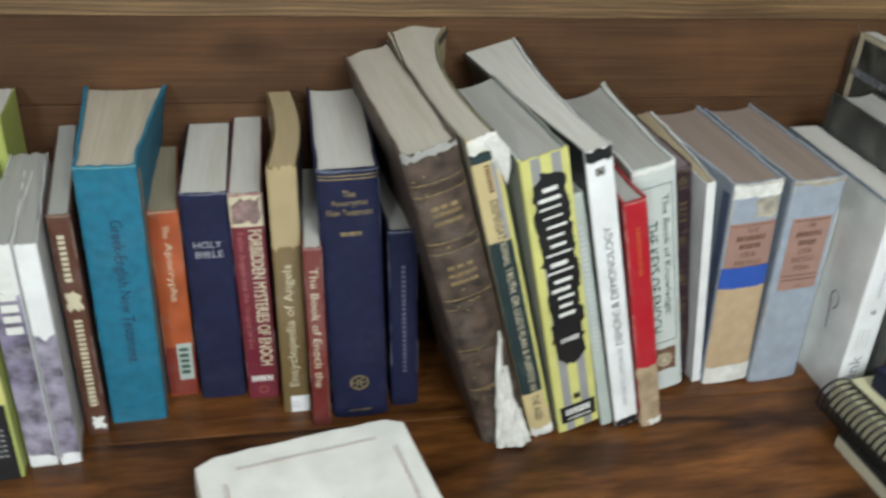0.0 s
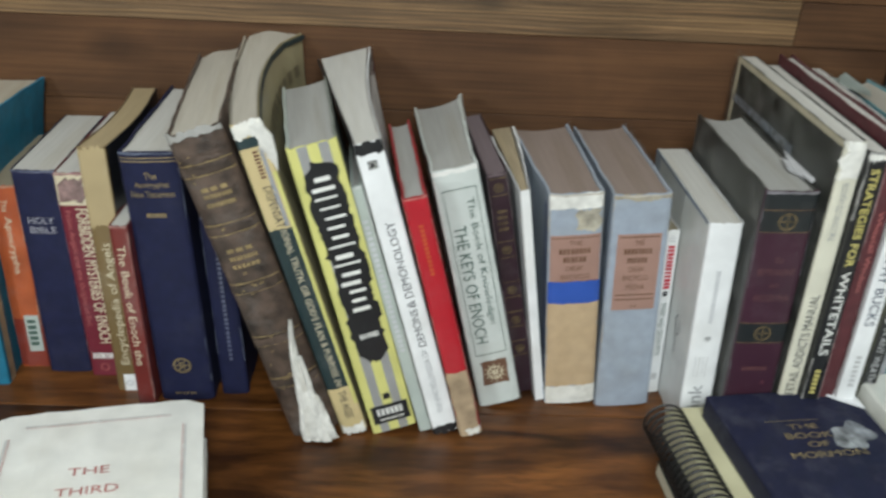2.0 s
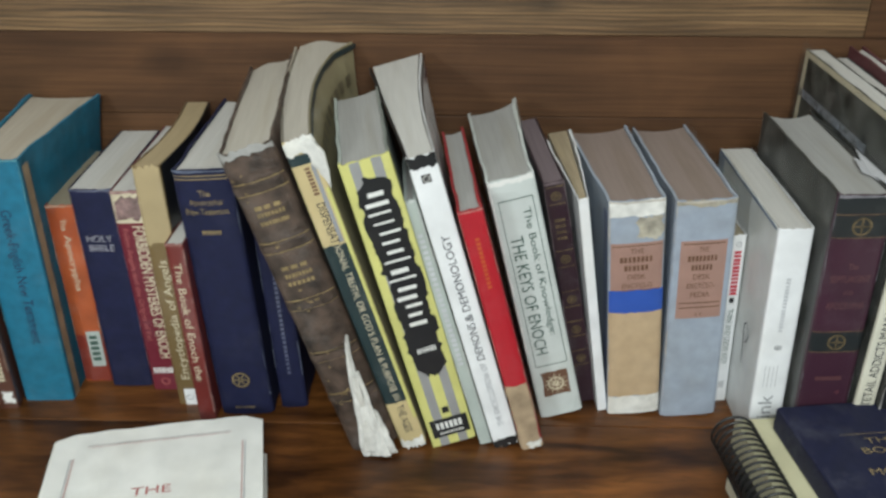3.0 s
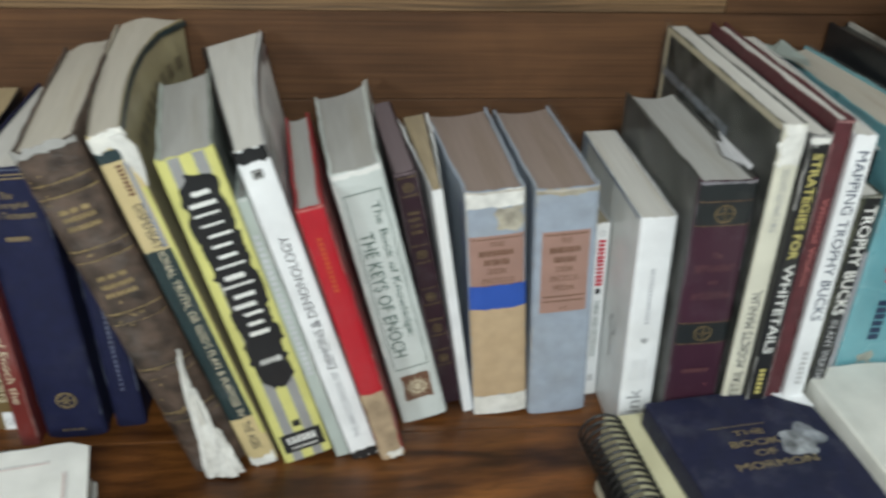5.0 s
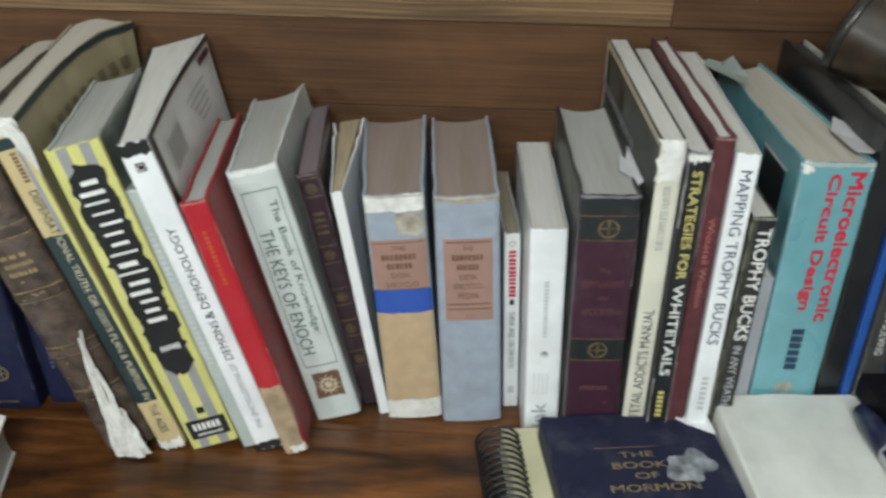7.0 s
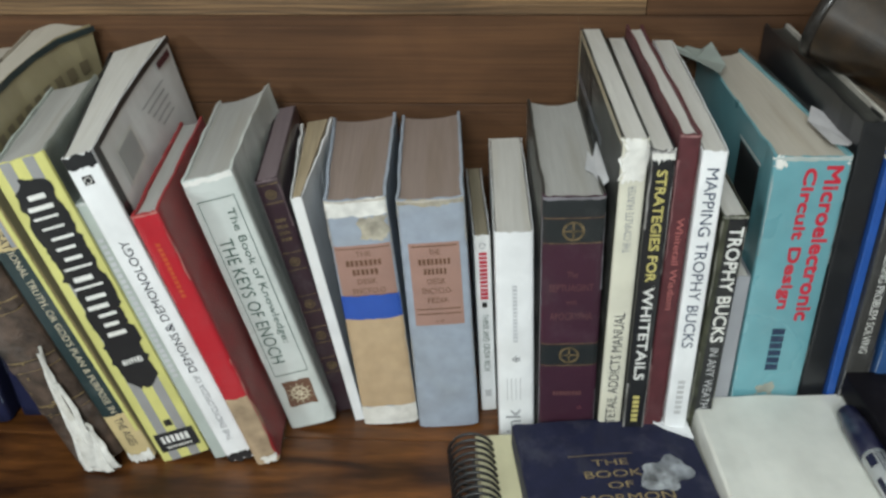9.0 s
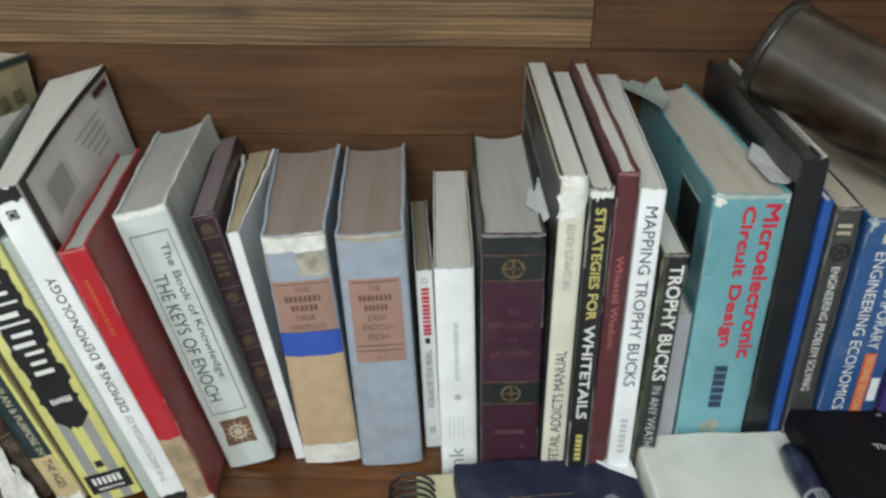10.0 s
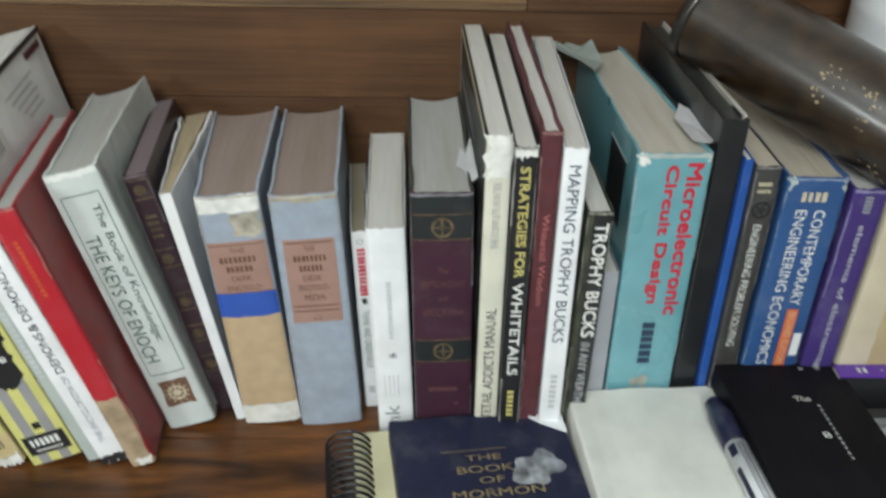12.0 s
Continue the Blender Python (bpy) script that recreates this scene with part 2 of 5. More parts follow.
INK_YELLOW = gloss("yellow_ink", (0.55, 0.48, 0.16), rough=0.5)
INK_ORANGE = gloss("orange_ink", (0.62, 0.13, 0.03), rough=0.5)
INK_BROWN = gloss("brown_ink", (0.15, 0.075, 0.045), rough=0.5)
GILT = mat("dull_gilt", (0.42, 0.32, 0.16), 0.45, 0.4, 150, 0.1, 300, metal=0.6)
SILVER = mat("silver_foil", (0.50, 0.50, 0.56), 0.4, 0.3, 150, 0.1, 300, metal=0.4)
DIM_GILT = mat("rubbed_gilt", (0.17, 0.125, 0.065), 0.5, 0.6, 220, 0.1, 300, metal=0.2)


# ---- building helpers ----
def mesh_of(name, verts, faces, material, smooth=False):
    me = bpy.data.meshes.new(name)
    me.from_pydata([tuple(v) for v in verts], [], faces)
    me.materials.append(material)
    if smooth:
        me.polygons.foreach_set("use_smooth", [True] * len(me.polygons))
    me.update()
    return me


def part(name, verts, faces, material, parent, label="", smooth=False):
    ob = new(name, mesh_of(name, verts, faces, material, smooth))
    ob.parent = parent
    if label:
        tagged(ob, label)
    return ob


def box(x0, x1, y0, y1, z0, z1, c=0.0):
    """A box with its edges cut by c: vertices and faces."""
    bm = bmesh.new()
    bmesh.ops.create_cube(bm, size=1)
    for v in bm.verts:
        v.co = ((x0 + x1) / 2 + v.co.x * (x1 - x0), (y0 + y1) / 2 + v.co.y * (y1 - y0), (z0 + z1) / 2 + v.co.z * (z1 - z0))
    if c:
        bmesh.ops.bevel(bm, geom=bm.edges[:], offset=c, segments=2, affect="EDGES", profile=0.5)
    bm.verts.index_update()
    out = [tuple(v.co) for v in bm.verts], [tuple(v.index for v in f.verts) for f in bm.faces]
    bm.free()
    return out


def lathe(profile, segs=32):
    """A turned shape round z from (radius, z) pairs."""
    v, f = [], []
    for r, z in profile:
        for i in range(segs):
            a = 2 * math.pi * i / segs
            v.append((r * math.cos(a), r * math.sin(a), z))
    for j in range(len(profile) - 1):
        for i in range(segs):
            k = (i + 1) % segs
            f.append((j * segs + i, j * segs + k, (j + 1) * segs + k, (j + 1) * segs + i))
    return v, f


LETTERS = {}


def letters(text):
    """The flat outline of a word in the built-in font, scaled to a unit square."""
    key = text
    if key not in LETTERS:
        cu = bpy.data.curves.new("word", "FONT")
        cu.body, cu.resolution_u = text, 3
        ob = bpy.data.objects.new("word", cu)
        me = bpy.data.meshes.new_from_object(ob)
        v = [tuple(p.co) for p in me.vertices]
        f = [tuple(p.vertices) for p in me.polygons]
        xs, ys = [p[0] for p in v], [p[1] for p in v]
        w, h = max(xs) - min(xs), max(ys) - min(ys)
        LETTERS[key] = [((p[0] - min(xs)) / w, (p[1] - min(ys)) / h) for p in v], f
        bpy.data.objects.remove(ob)
        bpy.data.curves.remove(cu)
        bpy.data.meshes.remove(me)
    return LETTERS[key]


def spread(pairs, box4, way):
    """Unit pairs (s along the line, q up the letters) laid into the box (u0, u1, v0, v1); way: across, down or up."""
    u0, u1, v0, v1 = box4
    out = []
    for s, q in pairs:
        if way == "across":
            out.append((u0 + s * (u1 - u0), v0 + q * (v1 - v0)))
        elif way == "down":
            out.append((u0 + q * (u1 - u0), v1 - s * (v1 - v0)))
        else:
            out.append((u1 - q * (u1 - u0), v0 + s * (v1 - v0)))
    return out


def bar_row(count, rng, gap=0.35, ragged=0.0):
    """A row of plain bars in the unit square, one for each letter."""
    v, f, step = [], [], 1.0 / count
    for i in range(count):
        a, b = i * step, (i + 1) * step - step * gap * rng.uniform(0.7, 1.2)
        lo, hi = ragged * rng.random(), 1 - ragged * rng.random()
        k = len(v)
        v += [(a, lo), (b, lo), (b, hi), (a, hi)]
        f.append((k, k + 1, k + 2, k + 3))
    return v, f


SHELVED = []


class Book:
    """A book that stands with its spine towards -y: x across the spine from 0 to th, y back from 0 to dep, z up to h.
    lean: degrees by which its top leans to -x (it rests on the lower corner); yaw: turn about z."""

    def __init__(self, name, label, place, size, cover, pages, hard=True, bulge=0.003, sharp=5.0, bend=None, seed=1, group="row of books on the shelf", category="book", left=None, right=None, sag=0.0, pose_m=None, page_label="", wavy=0.0):
        x, y, lean, yaw = place
        self.th, self.h, self.dep = size
        self.bulge, self.sharp, self.bend, self.rng = bulge, sharp, bend, random.Random(seed)
        self.hard, self.fields = hard, []
        SHELVED.append(self)
        self.root = tagged(new(name), label, category, group)
        a = radians(lean)
        m = Matrix.Translation((x, y, 0)) @ Matrix.Rotation(radians(yaw), 4, "Z")
        if lean >= 0:
            m = m @ Matrix.Rotation(-a, 4, "Y")
        else:
            m = m @ Matrix.Translation((self.th, 0, 0)) @ Matrix.Rotation(-a, 4, "Y") @ Matrix.Translation((-self.th, 0, 0))
        self.root.matrix_world = pose_m if pose_m is not None else m
        self.build(cover, pages, left, right, sag, page_label, wavy)

    def spine_y(self, u):
        s = min(1.0, abs(2 * u / self.th - 1))
        return -self.bulge * (1 - s ** self.sharp) ** (1 / self.sharp)

    def put(self, p):
        return self.bend(*p) if self.bend else p

    def strip(self, pts_out, pts_in, z0, z1, nz, jit):
        v, f, n = [], [], len(pts_out)
        for k in range(nz + 1):
            z = z0 + (z1 - z0) * k / nz
            for p, q in zip(pts_out, pts_in):
                j = 1 + (self.rng.uniform(-jit, jit) if k in (0, nz) else 0) / max(self.h, 0.1)
                v.append(self.put((p[0], p[1], z * j)))
                v.append(self.put((q[0], q[1], z * j)))
        w = 2 * n
        for k in range(nz):
            for i in range(n - 1):
                a, b = k * w + 2 * i, k * w + 2 * i + 2
                f.append((a, b, b + w, a + w))
                f.append((b + 1, a + 1, a + 1 + w, b + 1 + w))
            for i in (0, n - 1):
                a = k * w + 2 * i
                f.append((a + 1, a, a + w, a + w + 1) if i == 0 else (a, a + 1, a + w + 1, a + w))
        for i in range(n - 1):
            a, b = 2 * i, 2 * i + 2
            f.append((a, a + 1, b + 1, b))
            a, b = nz * w + 2 * i, nz * w + 2 * i + 2
            f.append((a + 1, a, b, b + 1))
        return v, f

    def build(self, cover, pages, left, right, sag, page_label, wavy):
        th, h, dep, bt = self.th, self.h, self.dep, 0.0021 if self.hard else 0.0007
        over = 0.0022 if self.hard else 0.0004
        nz, rng = 8, self.rng
        us = [th * (0.5 - 0.5 * math.cos(math.pi * i / 14)) for i in range(15)]
        spine_out = [(u, self.spine_y(u)) for u in us]
        spine_in = [(min(max(u, bt), th - bt), self.spine_y(u) + bt) for u in us]
        part("spine", *self.strip(spine_out, spine_in, 0, h, nz, 0.0007), cover, self.root, smooth=False)
        # boards, with a small groove beside the spine of a bound book
        groove = 0.0009 if self.hard else 0.0
        ny = 12
        ys = [dep * i / ny for i in range(ny + 1)]
        dip = [groove if 0.003 < y < 0.03 and self.hard else 0.0 for y in ys]
        for name, sign, m in (("front_board", 0, left), ("back_board", 1, right)):
            wob = [rng.uniform(-0.0004, 0.0004) for _ in ys]
            x0 = [(0 + d + w * (i > 2)) if sign == 0 else th - d + w * (i > 2) for i, (d, w) in enumerate(zip(dip, wob))]
            po = list(zip(x0, ys))
            pi = [(x + (bt if sign == 0 else -bt), y) for x, y in po]
            v, f = self.strip(po, pi, 0, h, nz, 0.0006)
            if sign == 1:
                f = [tuple(reversed(q)) for q in f]
            part(name, v, f, m or cover, self.root)
        # page block: sheets of slightly different height
        nx, npy = max(4, int(th / 0.0014)), 12
        pad = bt * 1.02 if self.hard else 0.0016
        x0, x1, y0, y1 = pad, th - pad, 0.001, dep - over
        v, f, lv = [], [], 8 if self.bend else 1
        lift = [rng.uniform(-1, 1) * 0.00009 + (rng.random() < 0.02) * rng.uniform(-1, 1) * 0.0005 for _ in range(nx + 1)]
        for i in range(nx + 1):
            t = i / nx
            x = x0 + (x1 - x0) * t
            hollow = 0.004 * (1 - (2 * t - 1) ** 2) if self.hard else 0.0
            for j in range(npy + 1):
                s = j / npy
                y = y0 + s * (y1 - y0 - hollow) + (self.spine_y(x) + bt if j == 0 else 0)
                wave = wavy * math.sin(7 * t + 5 * s) * s
                z = h - over + lift[i] - sag * s * math.sin(math.pi * t) + wave
                top = min(z, h - over * 0.3 + max(0, wavy))
                for k in range(lv + 1):
                    v.append(self.put((x, y, over + (top - over) * k / lv)))
        e = lv + 1
        w = e * (npy + 1)
        for i in range(nx):
            for j in range(npy):
                a, b = i * w + e * j, (i + 1) * w + e * j
                f.append((a + lv, b + lv, b + lv + e, a + lv + e))
                f.append((a, a + e, b + e, b))
            for k in range(lv):
                a, b = i * w + k, (i + 1) * w + k
                f.append((a, b, b + 1, a + 1))
                a, b = a + e * npy, b + e * npy
                f.append((b, a, a + 1, b + 1))
        for j in range(npy):
            for k in range(lv):
                a = e * j + k
                f.append((a, a + 1, a + 1 + e, a + e))
                a += nx * w
                f.append((a, a + e, a + 1 + e, a + 1))
        part("page_block", v, f, pages, self.root, page_label)

    def on_spine(self, pairs, lift=0.00035):
        return [self.put((u, self.spine_y(u) - lift, v)) for u, v in pairs]

    def patch(self, name, u0, u1, v0, v1, material, label="", jag=0.0, lift=0.00025, jag_all=False):
        """A patch of print, tape or label that follows the spine; u, v as fractions; jag: raggedness in metres."""
        rng = self.rng
        nu, nv = 16, max(4, int((v1 - v0) * self.h / 0.008)) if jag else 4
        a, b = max(u0, 0.012) * self.th, min(u1, 0.988) * self.th
        v, f = [], []
        for k in range(nv + 1):
            la = a + (rng.uniform(-jag, jag) if jag_all else 0)
            lb = b + (rng.uniform(-jag, jag) if jag_all else 0)
            drift = rng.uniform(-0.6, 0.6)
            for i in range(nu + 1):
                z = (v0 + (v1 - v0) * k / nv) * self.h
                if k in (0, nv) and jag:
                    drift += rng.uniform(-0.6, 0.6) - 0.35 * drift
                    z += jag * (drift + rng.uniform(-0.3, 0.3))
                v.append((la + (lb - la) * i / nu, z))
        for k in range(nv):
            for i in range(nu):
                q = k * (nu + 1) + i
                f.append((q, q + 1, q + nu + 2, q + nu + 1))
        ob = part(name, self.on_spine(v, lift), f, material, self.root, label)
        if (v1 - v0) * self.h > 0.006:
            self.fields.append((u0, u1, v0, v1, ob))
        return ob

    def field(self, u0, u1, v0, v1):
        """The patch that a piece of print stands on, or the whole book."""
        for a, b2, c, d, ob in reversed(self.fields):
            if a - 0.01 <= u0 and u1 <= b2 + 0.01 and c - 0.002 <= v0 and v1 <= d + 0.002:
                return ob
        return self.root

    def blot(self, name, u0, u1, v0, v1, material, label=""):
        """A blot of ink with ragged edges."""
        rng, v, f = self.rng, [], []
        nv, nu, lu, ru = 60, 6, 0.0, 0.0
        for k in range(nv + 1):
            if k % 5 == 0 or rng.random() < 0.15:
                lu, ru = rng.uniform(-0.06, 0.08), rng.uniform(-0.08, 0.05)
            taper = 0.22 * max(0, 1 - min(k, nv - k) / 3.0)
            a, b2 = u0 + lu + taper + rng.uniform(-0.015, 0.015), u1 + ru - taper + rng.uniform(-0.015, 0.015)
            for i in range(nu + 1):
                z = v0 + (v1 - v0) * k / nv + (rng.uniform(-0.006, 0.006) if k in (0, nv) else 0)
                v.append((min(max(a + (b2 - a) * i / nu, 0.02), 0.98) * self.th, z * self.h))
        for k in range(nv):
            for i in range(nu):
                p = k * (nu + 1) + i
                f.append((p, p + 1, p + nu + 2, p + nu + 1))
        ob = part(name, self.on_spine(v, 0.0005), f, material, self.root, label)
        self.fields.append((u0, u1, v0, v1, ob))
        return ob

    def text(self, words, u0, u1, v0, v1, way, material, lift=0.0006, name="title", heavy=0.0):
        """heavy: metres by which the strokes are thickened, by a second pass of ink."""
        v, f = letters(words)
        b4 = (u0 * self.th, u1 * self.th, v0 * self.h, v1 * self.h)
        flat = spread(v, b4, way)
        pts, faces = self.on_spine(flat, lift), list(f)
        for k, (du, dv) in enumerate(((heavy, 0), (0, heavy), (heavy, heavy)) if heavy else ()):
            faces += [tuple(i + len(pts) for i in q) for q in f]
            pts = pts + self.on_spine([(p + du, q + dv) for p, q in flat], lift + 0.00004 * (k + 1))
        return part(name, pts, faces, material, self.field(u0, u1, v0, v1))

    def bars(self, count, u0, u1, v0, v1, way, material, lift=0.0006, gap=0.35, ragged=0.0, name="lettering"):
        v, f = bar_row(count, self.rng, gap, ragged)
        b4 = (u0 * self.th, u1 * self.th, v0 * self.h, v1 * self.h)
        return part(name, self.on_spine(spread(v, b4, way), lift), f, material, self.field(u0, u1, v0, v1))

    def ring(self, u, v, r, material, spokes=0, name="emblem"):
        """A small round ornament."""
        pts, f, seg = [], [], 20
        for i in range(seg):
            a = 2 * math.pi * i / seg
            for k in (r, r * 0.78):
                pts.append((u * self.th + k * math.cos(a), v * self.h + k * math.sin(a)))
        for i in range(seg):
            j = (i + 1) % seg
            f.append((2 * i, 2 * j, 2 * j + 1, 2 * i + 1))
        for s in range(spokes):
            a = 2 * math.pi * s / spokes
            c, d, k = math.cos(a), math.sin(a), len(pts)
            for rr, w in ((r * 0.1, r * 0.12), (r * 0.95, r * 0.05)):
                for g in (-1, 1):
                    pts.append((u * self.th + rr * c - g * w * d, v * self.h + rr * d + g * w * c))
            f.append((k, k + 1, k + 3, k + 2))
        du, dv = r / self.th, r / self.h
        return part(name, self.on_spine(pts, 0.0008), f, material, self.field(u - du, u + du, v - dv, v + dv))

    def side(self, name, y0, y1, v0, v1, material, right=True, label="", lift=0.0006):
        x = self.th + lift if right else -lift
        nn = 6
        v, f = [], []
        for k in range(nn + 1):
            for i in range(nn + 1):
                v.append(self.put((x, (y0 + (y1 - y0) * i / nn) * self.dep, (v0 + (v1 - v0) * k / nn) * self.h)))
        for k in range(nn):
            for i in range(nn):
                q = k * (nn + 1) + i
                c = (q, q + 1, q + nn + 2, q + nn + 1)
                f.append(c if right else tuple(reversed(c)))
        return part(name, v, f, material, self.root, label)


# ---- the large structure ----
def planks(parent, rows, material_of):
    for i, (x0, x1, y0, y1, z0, z1, c) in enumerate(rows):
        part("plank", *box(x0, x1, y0, y1, z0, z1, c), material_of[i], parent)


wall_back = tagged(new("wall_back", mesh_of("wall_back", *box(-1.3, 2.3, 0.026, 0.14, -0.8, 1.75), M_PLASTER)), "brown wooden plank wall behind the bookshelf", "wall", kind="structure")
rows, mats_of = [], []
for z0, z1, cuts, ms in ((-0.03, 0.0694, (-1.3, 0.31, 2.3), (M_WALL, M_WALL)), (0.070, 0.1439, (-1.3, 0.93, 2.3), (M_WALL, M_WALL)), (0.1445, 0.2169, (-1.3, 0.2, 2.3), (M_WALL, M_WALL)), (0.2175, 0.2968, (-1.3, 2.3), (M_WALL,)),
                         (0.2975, 0.3393, (-1.3, 0.752, 2.3), (M_PINE, M_WALL)), (0.3400, 0.42, (-1.3, 0.05, 0.221, 0.752, 2.3), (M_PINE, M_WALL, M_PINE, M_WALL)), (0.4215, 0.5445, (-1.3, 2.3), (M_WALL,))):
    for k in range(len(cuts) - 1):
        rows.append((cuts[k] + 0.0003, cuts[k + 1] - 0.0003, -0.0 if z0 < 0.29 or z0 > 0.42 else -0.003, 0.026, z0, z1, 0.0006))
        mats_of.append(ms[k])
planks(wall_back, rows, mats_of)

shelf = tagged(new("shelf", mesh_of("shelf", *box(-1.3, 2.3, -0.61, -0.001, -0.045, -0.012), M_SHELF)), "varnished reddish-brown wooden bookshelf board", "shelf", kind="structure")
planks(shelf, [(-1.3, 2.3, -0.1965, -0.001, -0.012, 0.0, 0.0012), (-1.3, 2.3, -0.62, -0.1973, -0.012, 0.0, 0.0012)], [M_SHELF, M_SHELF])

# Unseen room shell, added to close the place and bounce the lamps' light.
for nm, lab, b in (("floor", "unseen plain floor added to bounce light", (-1.3, 2.3, -2.6, 0.14, -0.9, -0.8)), ("wall_west", "unseen plain plaster wall added to bounce light", (-1.4, -1.3, -2.6, 0.14, -0.8, 1.75)), ("wall_east", "unseen plain plaster wall added to bounce light", (2.3, 2.4, -2.6, 0.14, -0.8, 1.75)),
                   ("wall_south", "unseen plain plaster wall added to bounce light", (-1.4, 2.4, -2.7, -2.6, -0.8, 1.75)), ("ceiling", "unseen plain white ceiling added to bounce light", (-1.4, 2.4, -2.7, 0.14, 1.75, 1.85))):
    tagged(new(nm, mesh_of(nm, *box(*b), M_PLASTER)), lab, nm.split("_")[0], kind="structure")

# ---- the row of books, from one end to the other ----
b = Book("yellow_black_book", "yellow and black paperback at the end of the row", (-0.108, -0.226, 0.5, 4), (0.036, 0.205, 0.14), C_MOSS, P_GREY, hard=False, seed=2)
b.patch("lemon_band", 0, 1, 0.36, 0.62, C_LEMON)
b.patch("black_band", 0, 0.94, 0.0, 0.36, C_BLACK)
for k in range(6):
    b.bars(5, 0.25, 0.85, 0.24 - 0.025 * k, 0.25 - 0.025 * k, "across", INK_GREY)
b = Book("green_book", "tall yellow-green book standing against the wall", (-0.120, -0.075, 0, 2), (0.040, 0.238, 0.062), C_MOSS, P_WHITE, hard=False, bulge=0.006, sharp=2.5, seed=3)

b = Book("purple_paperback", "creased white and violet paperback", (-0.070, -0.213, 0.6, 3), (0.021, 0.203, 0.145), C_WHITE, P_GREY, hard=False, seed=4, wavy=0.001)
b.patch("violet_print", 0, 0.97, 0.05, 0.80, C_LILAC, jag=0.004)
b.bars(7, 0.3, 0.85, 0.62, 0.95, "down", INK_WHITE)
b.patch("spine_sticker", 0.2, 0.8, 0.02, 0.06, C_WHITE, lift=0.0007)
b = Book("violet_paperback", "creased violet paperback with a white worn spine", (-0.0475, -0.213, 0.6, 7), (0.0155, 0.203, 0.147), C_WHITE, P_GREY, hard=False, seed=5, wavy=0.001)
b.patch("violet_print", 0.05, 1, 0.03, 0.62, C_LILAC, jag=0.004)
b.patch("spine_sticker", 0.2, 0.8, 0.02, 0.06, C_WHITE, lift=0.0007)

b = Book("brown_paperback", "small dark brown paperback with cream lettering", (-0.031, -0.181, 0.6, 6.4), (0.0165, 0.208, 0.160), gloss("dark_brown_card", (0.10, 0.038, 0.024)), P_GREY, hard=False, seed=6)
b.bars(9, 0.3, 0.6, 0.72, 0.92, "down", INK_CREAM)
b.patch("cream_device", 0.25, 0.85, 0.60, 0.68, INK_CREAM, jag=0.002, jag_all=True)
b.bars(20, 0.35, 0.7, 0.14, 0.56, "down", INK_CREAM)
b.patch("white_device", 0.3, 0.85, 0.03, 0.09, INK_WHITE, jag=0.002, jag_all=True)

b = Book("teal_testament", "thick teal cloth testament with cream pages", (-0.0135, -0.167, 0, 2.3), (0.0445, 0.239, 0.156), C_TEAL, P_TAN, bulge=0.004, sharp=6, seed=7, bend=lambda x, y, z: (x + (0.024 * x / 0.0445 - 0.007) * max(0, y / 0.156) ** 1.5 * (z / 0.239) ** 3, y, z))
b.side("worn_joint", 0.0, 0.07, 0.0, 0.97, C_BEIGE, label="bare beige joint where the cloth wore off")
b.text("Greek-English New Testament", 0.40, 0.66, 0.265, 0.815, "down", INK_NAVY)

b = Book("orange_apocrypha", "worn orange paperback with a library sticker", (0.0315, -0.138, 0.6, 3.7), (0.0245, 0.185, 0.118), C_ORANGE, P_OLIVE, hard=False, seed=8)
b.patch("red_foot", 0, 1, 0.0, 0.28, gloss("rust_print", (0.22, 0.035, 0.022)), jag=0.003)
b.text("Apocrypha", 0.38, 0.68, 0.54, 0.845, "down", INK_CREAM)
b.text("The", 0.42, 0.62, 0.87, 0.93, "down", INK_CREAM)
b.patch("library_sticker", 0.42, 0.92, 0.095, 0.305, C_PALE, lift=0.0006)
b.bars(5, 0.5, 0.8, 0.12, 0.28, "down", INK_GREEN, lift=0.0009)

b = Book("holy_bible", "navy blue bible with silver lettering", (0.0595, -0.143, 1.2, -0.3), (0.0375, 0.203, 0.132), C_NAVY, P_WHITE, bulge=0.004, sharp=4, hard=False, seed=9)
b.text("HOLY", 0.20, 0.78, 0.757, 0.787, "across", SILVER)
b.text("BIBLE", 0.22, 0.80, 0.713, 0.743, "across", SILVER)

b = Book("mysteries_paperback", "wine-red paperback with white lettering", (0.100, -0.149, 2.2, -1.2), (0.0265, 0.204, 0.149), C_WINE, P_WHITE, hard=False, seed=10)
b.patch("cream_head", 0, 1, 0.855, 1.0, INK_CREAM)
b.patch("sepia_picture", 0.15, 0.85, 0.87, 0.975, gloss("sepia_print", (0.26, 0.17, 0.16), var=0.8, scale=120), jag=0.003, jag_all=True, lift=0.0006)
b.text("FORBIDDEN MYSTERIES OF ENOCH", 0.50, 0.88, 0.178, 0.84, "down", INK_CREAM, heavy=0.0003)
b.text("Fallen Angels and the Origins of Evil", 0.13, 0.34, 0.27, 0.83, "down", INK_ROSE)
b.bars(7, 0.15, 0.85, 0.095, 0.125, "across", INK_WHITE)
b.ring(0.5, 0.05, 0.004, INK_ROSE)

b = Book("angels_paperback", "tan and olive paperback with a white foot label", (0.1295, -0.170, 1.7, -1.1), (0.0225, 0.236, 0.150), C_OLIVE, P_YELLOW, hard=False, seed=11, right=C_BLACK, bend=lambda x, y, z: (x + 0.006 * math.sin(math.pi * y / 0.15) * z / 0.236, y, z))
b.patch("torn_tan_head", 0, 1, 0.70, 1.0, gloss("worn_tan_card", (0.40, 0.31, 0.17), rough=0.6, stain=0.6), jag=0.004, label="tan paper where the print has worn off")
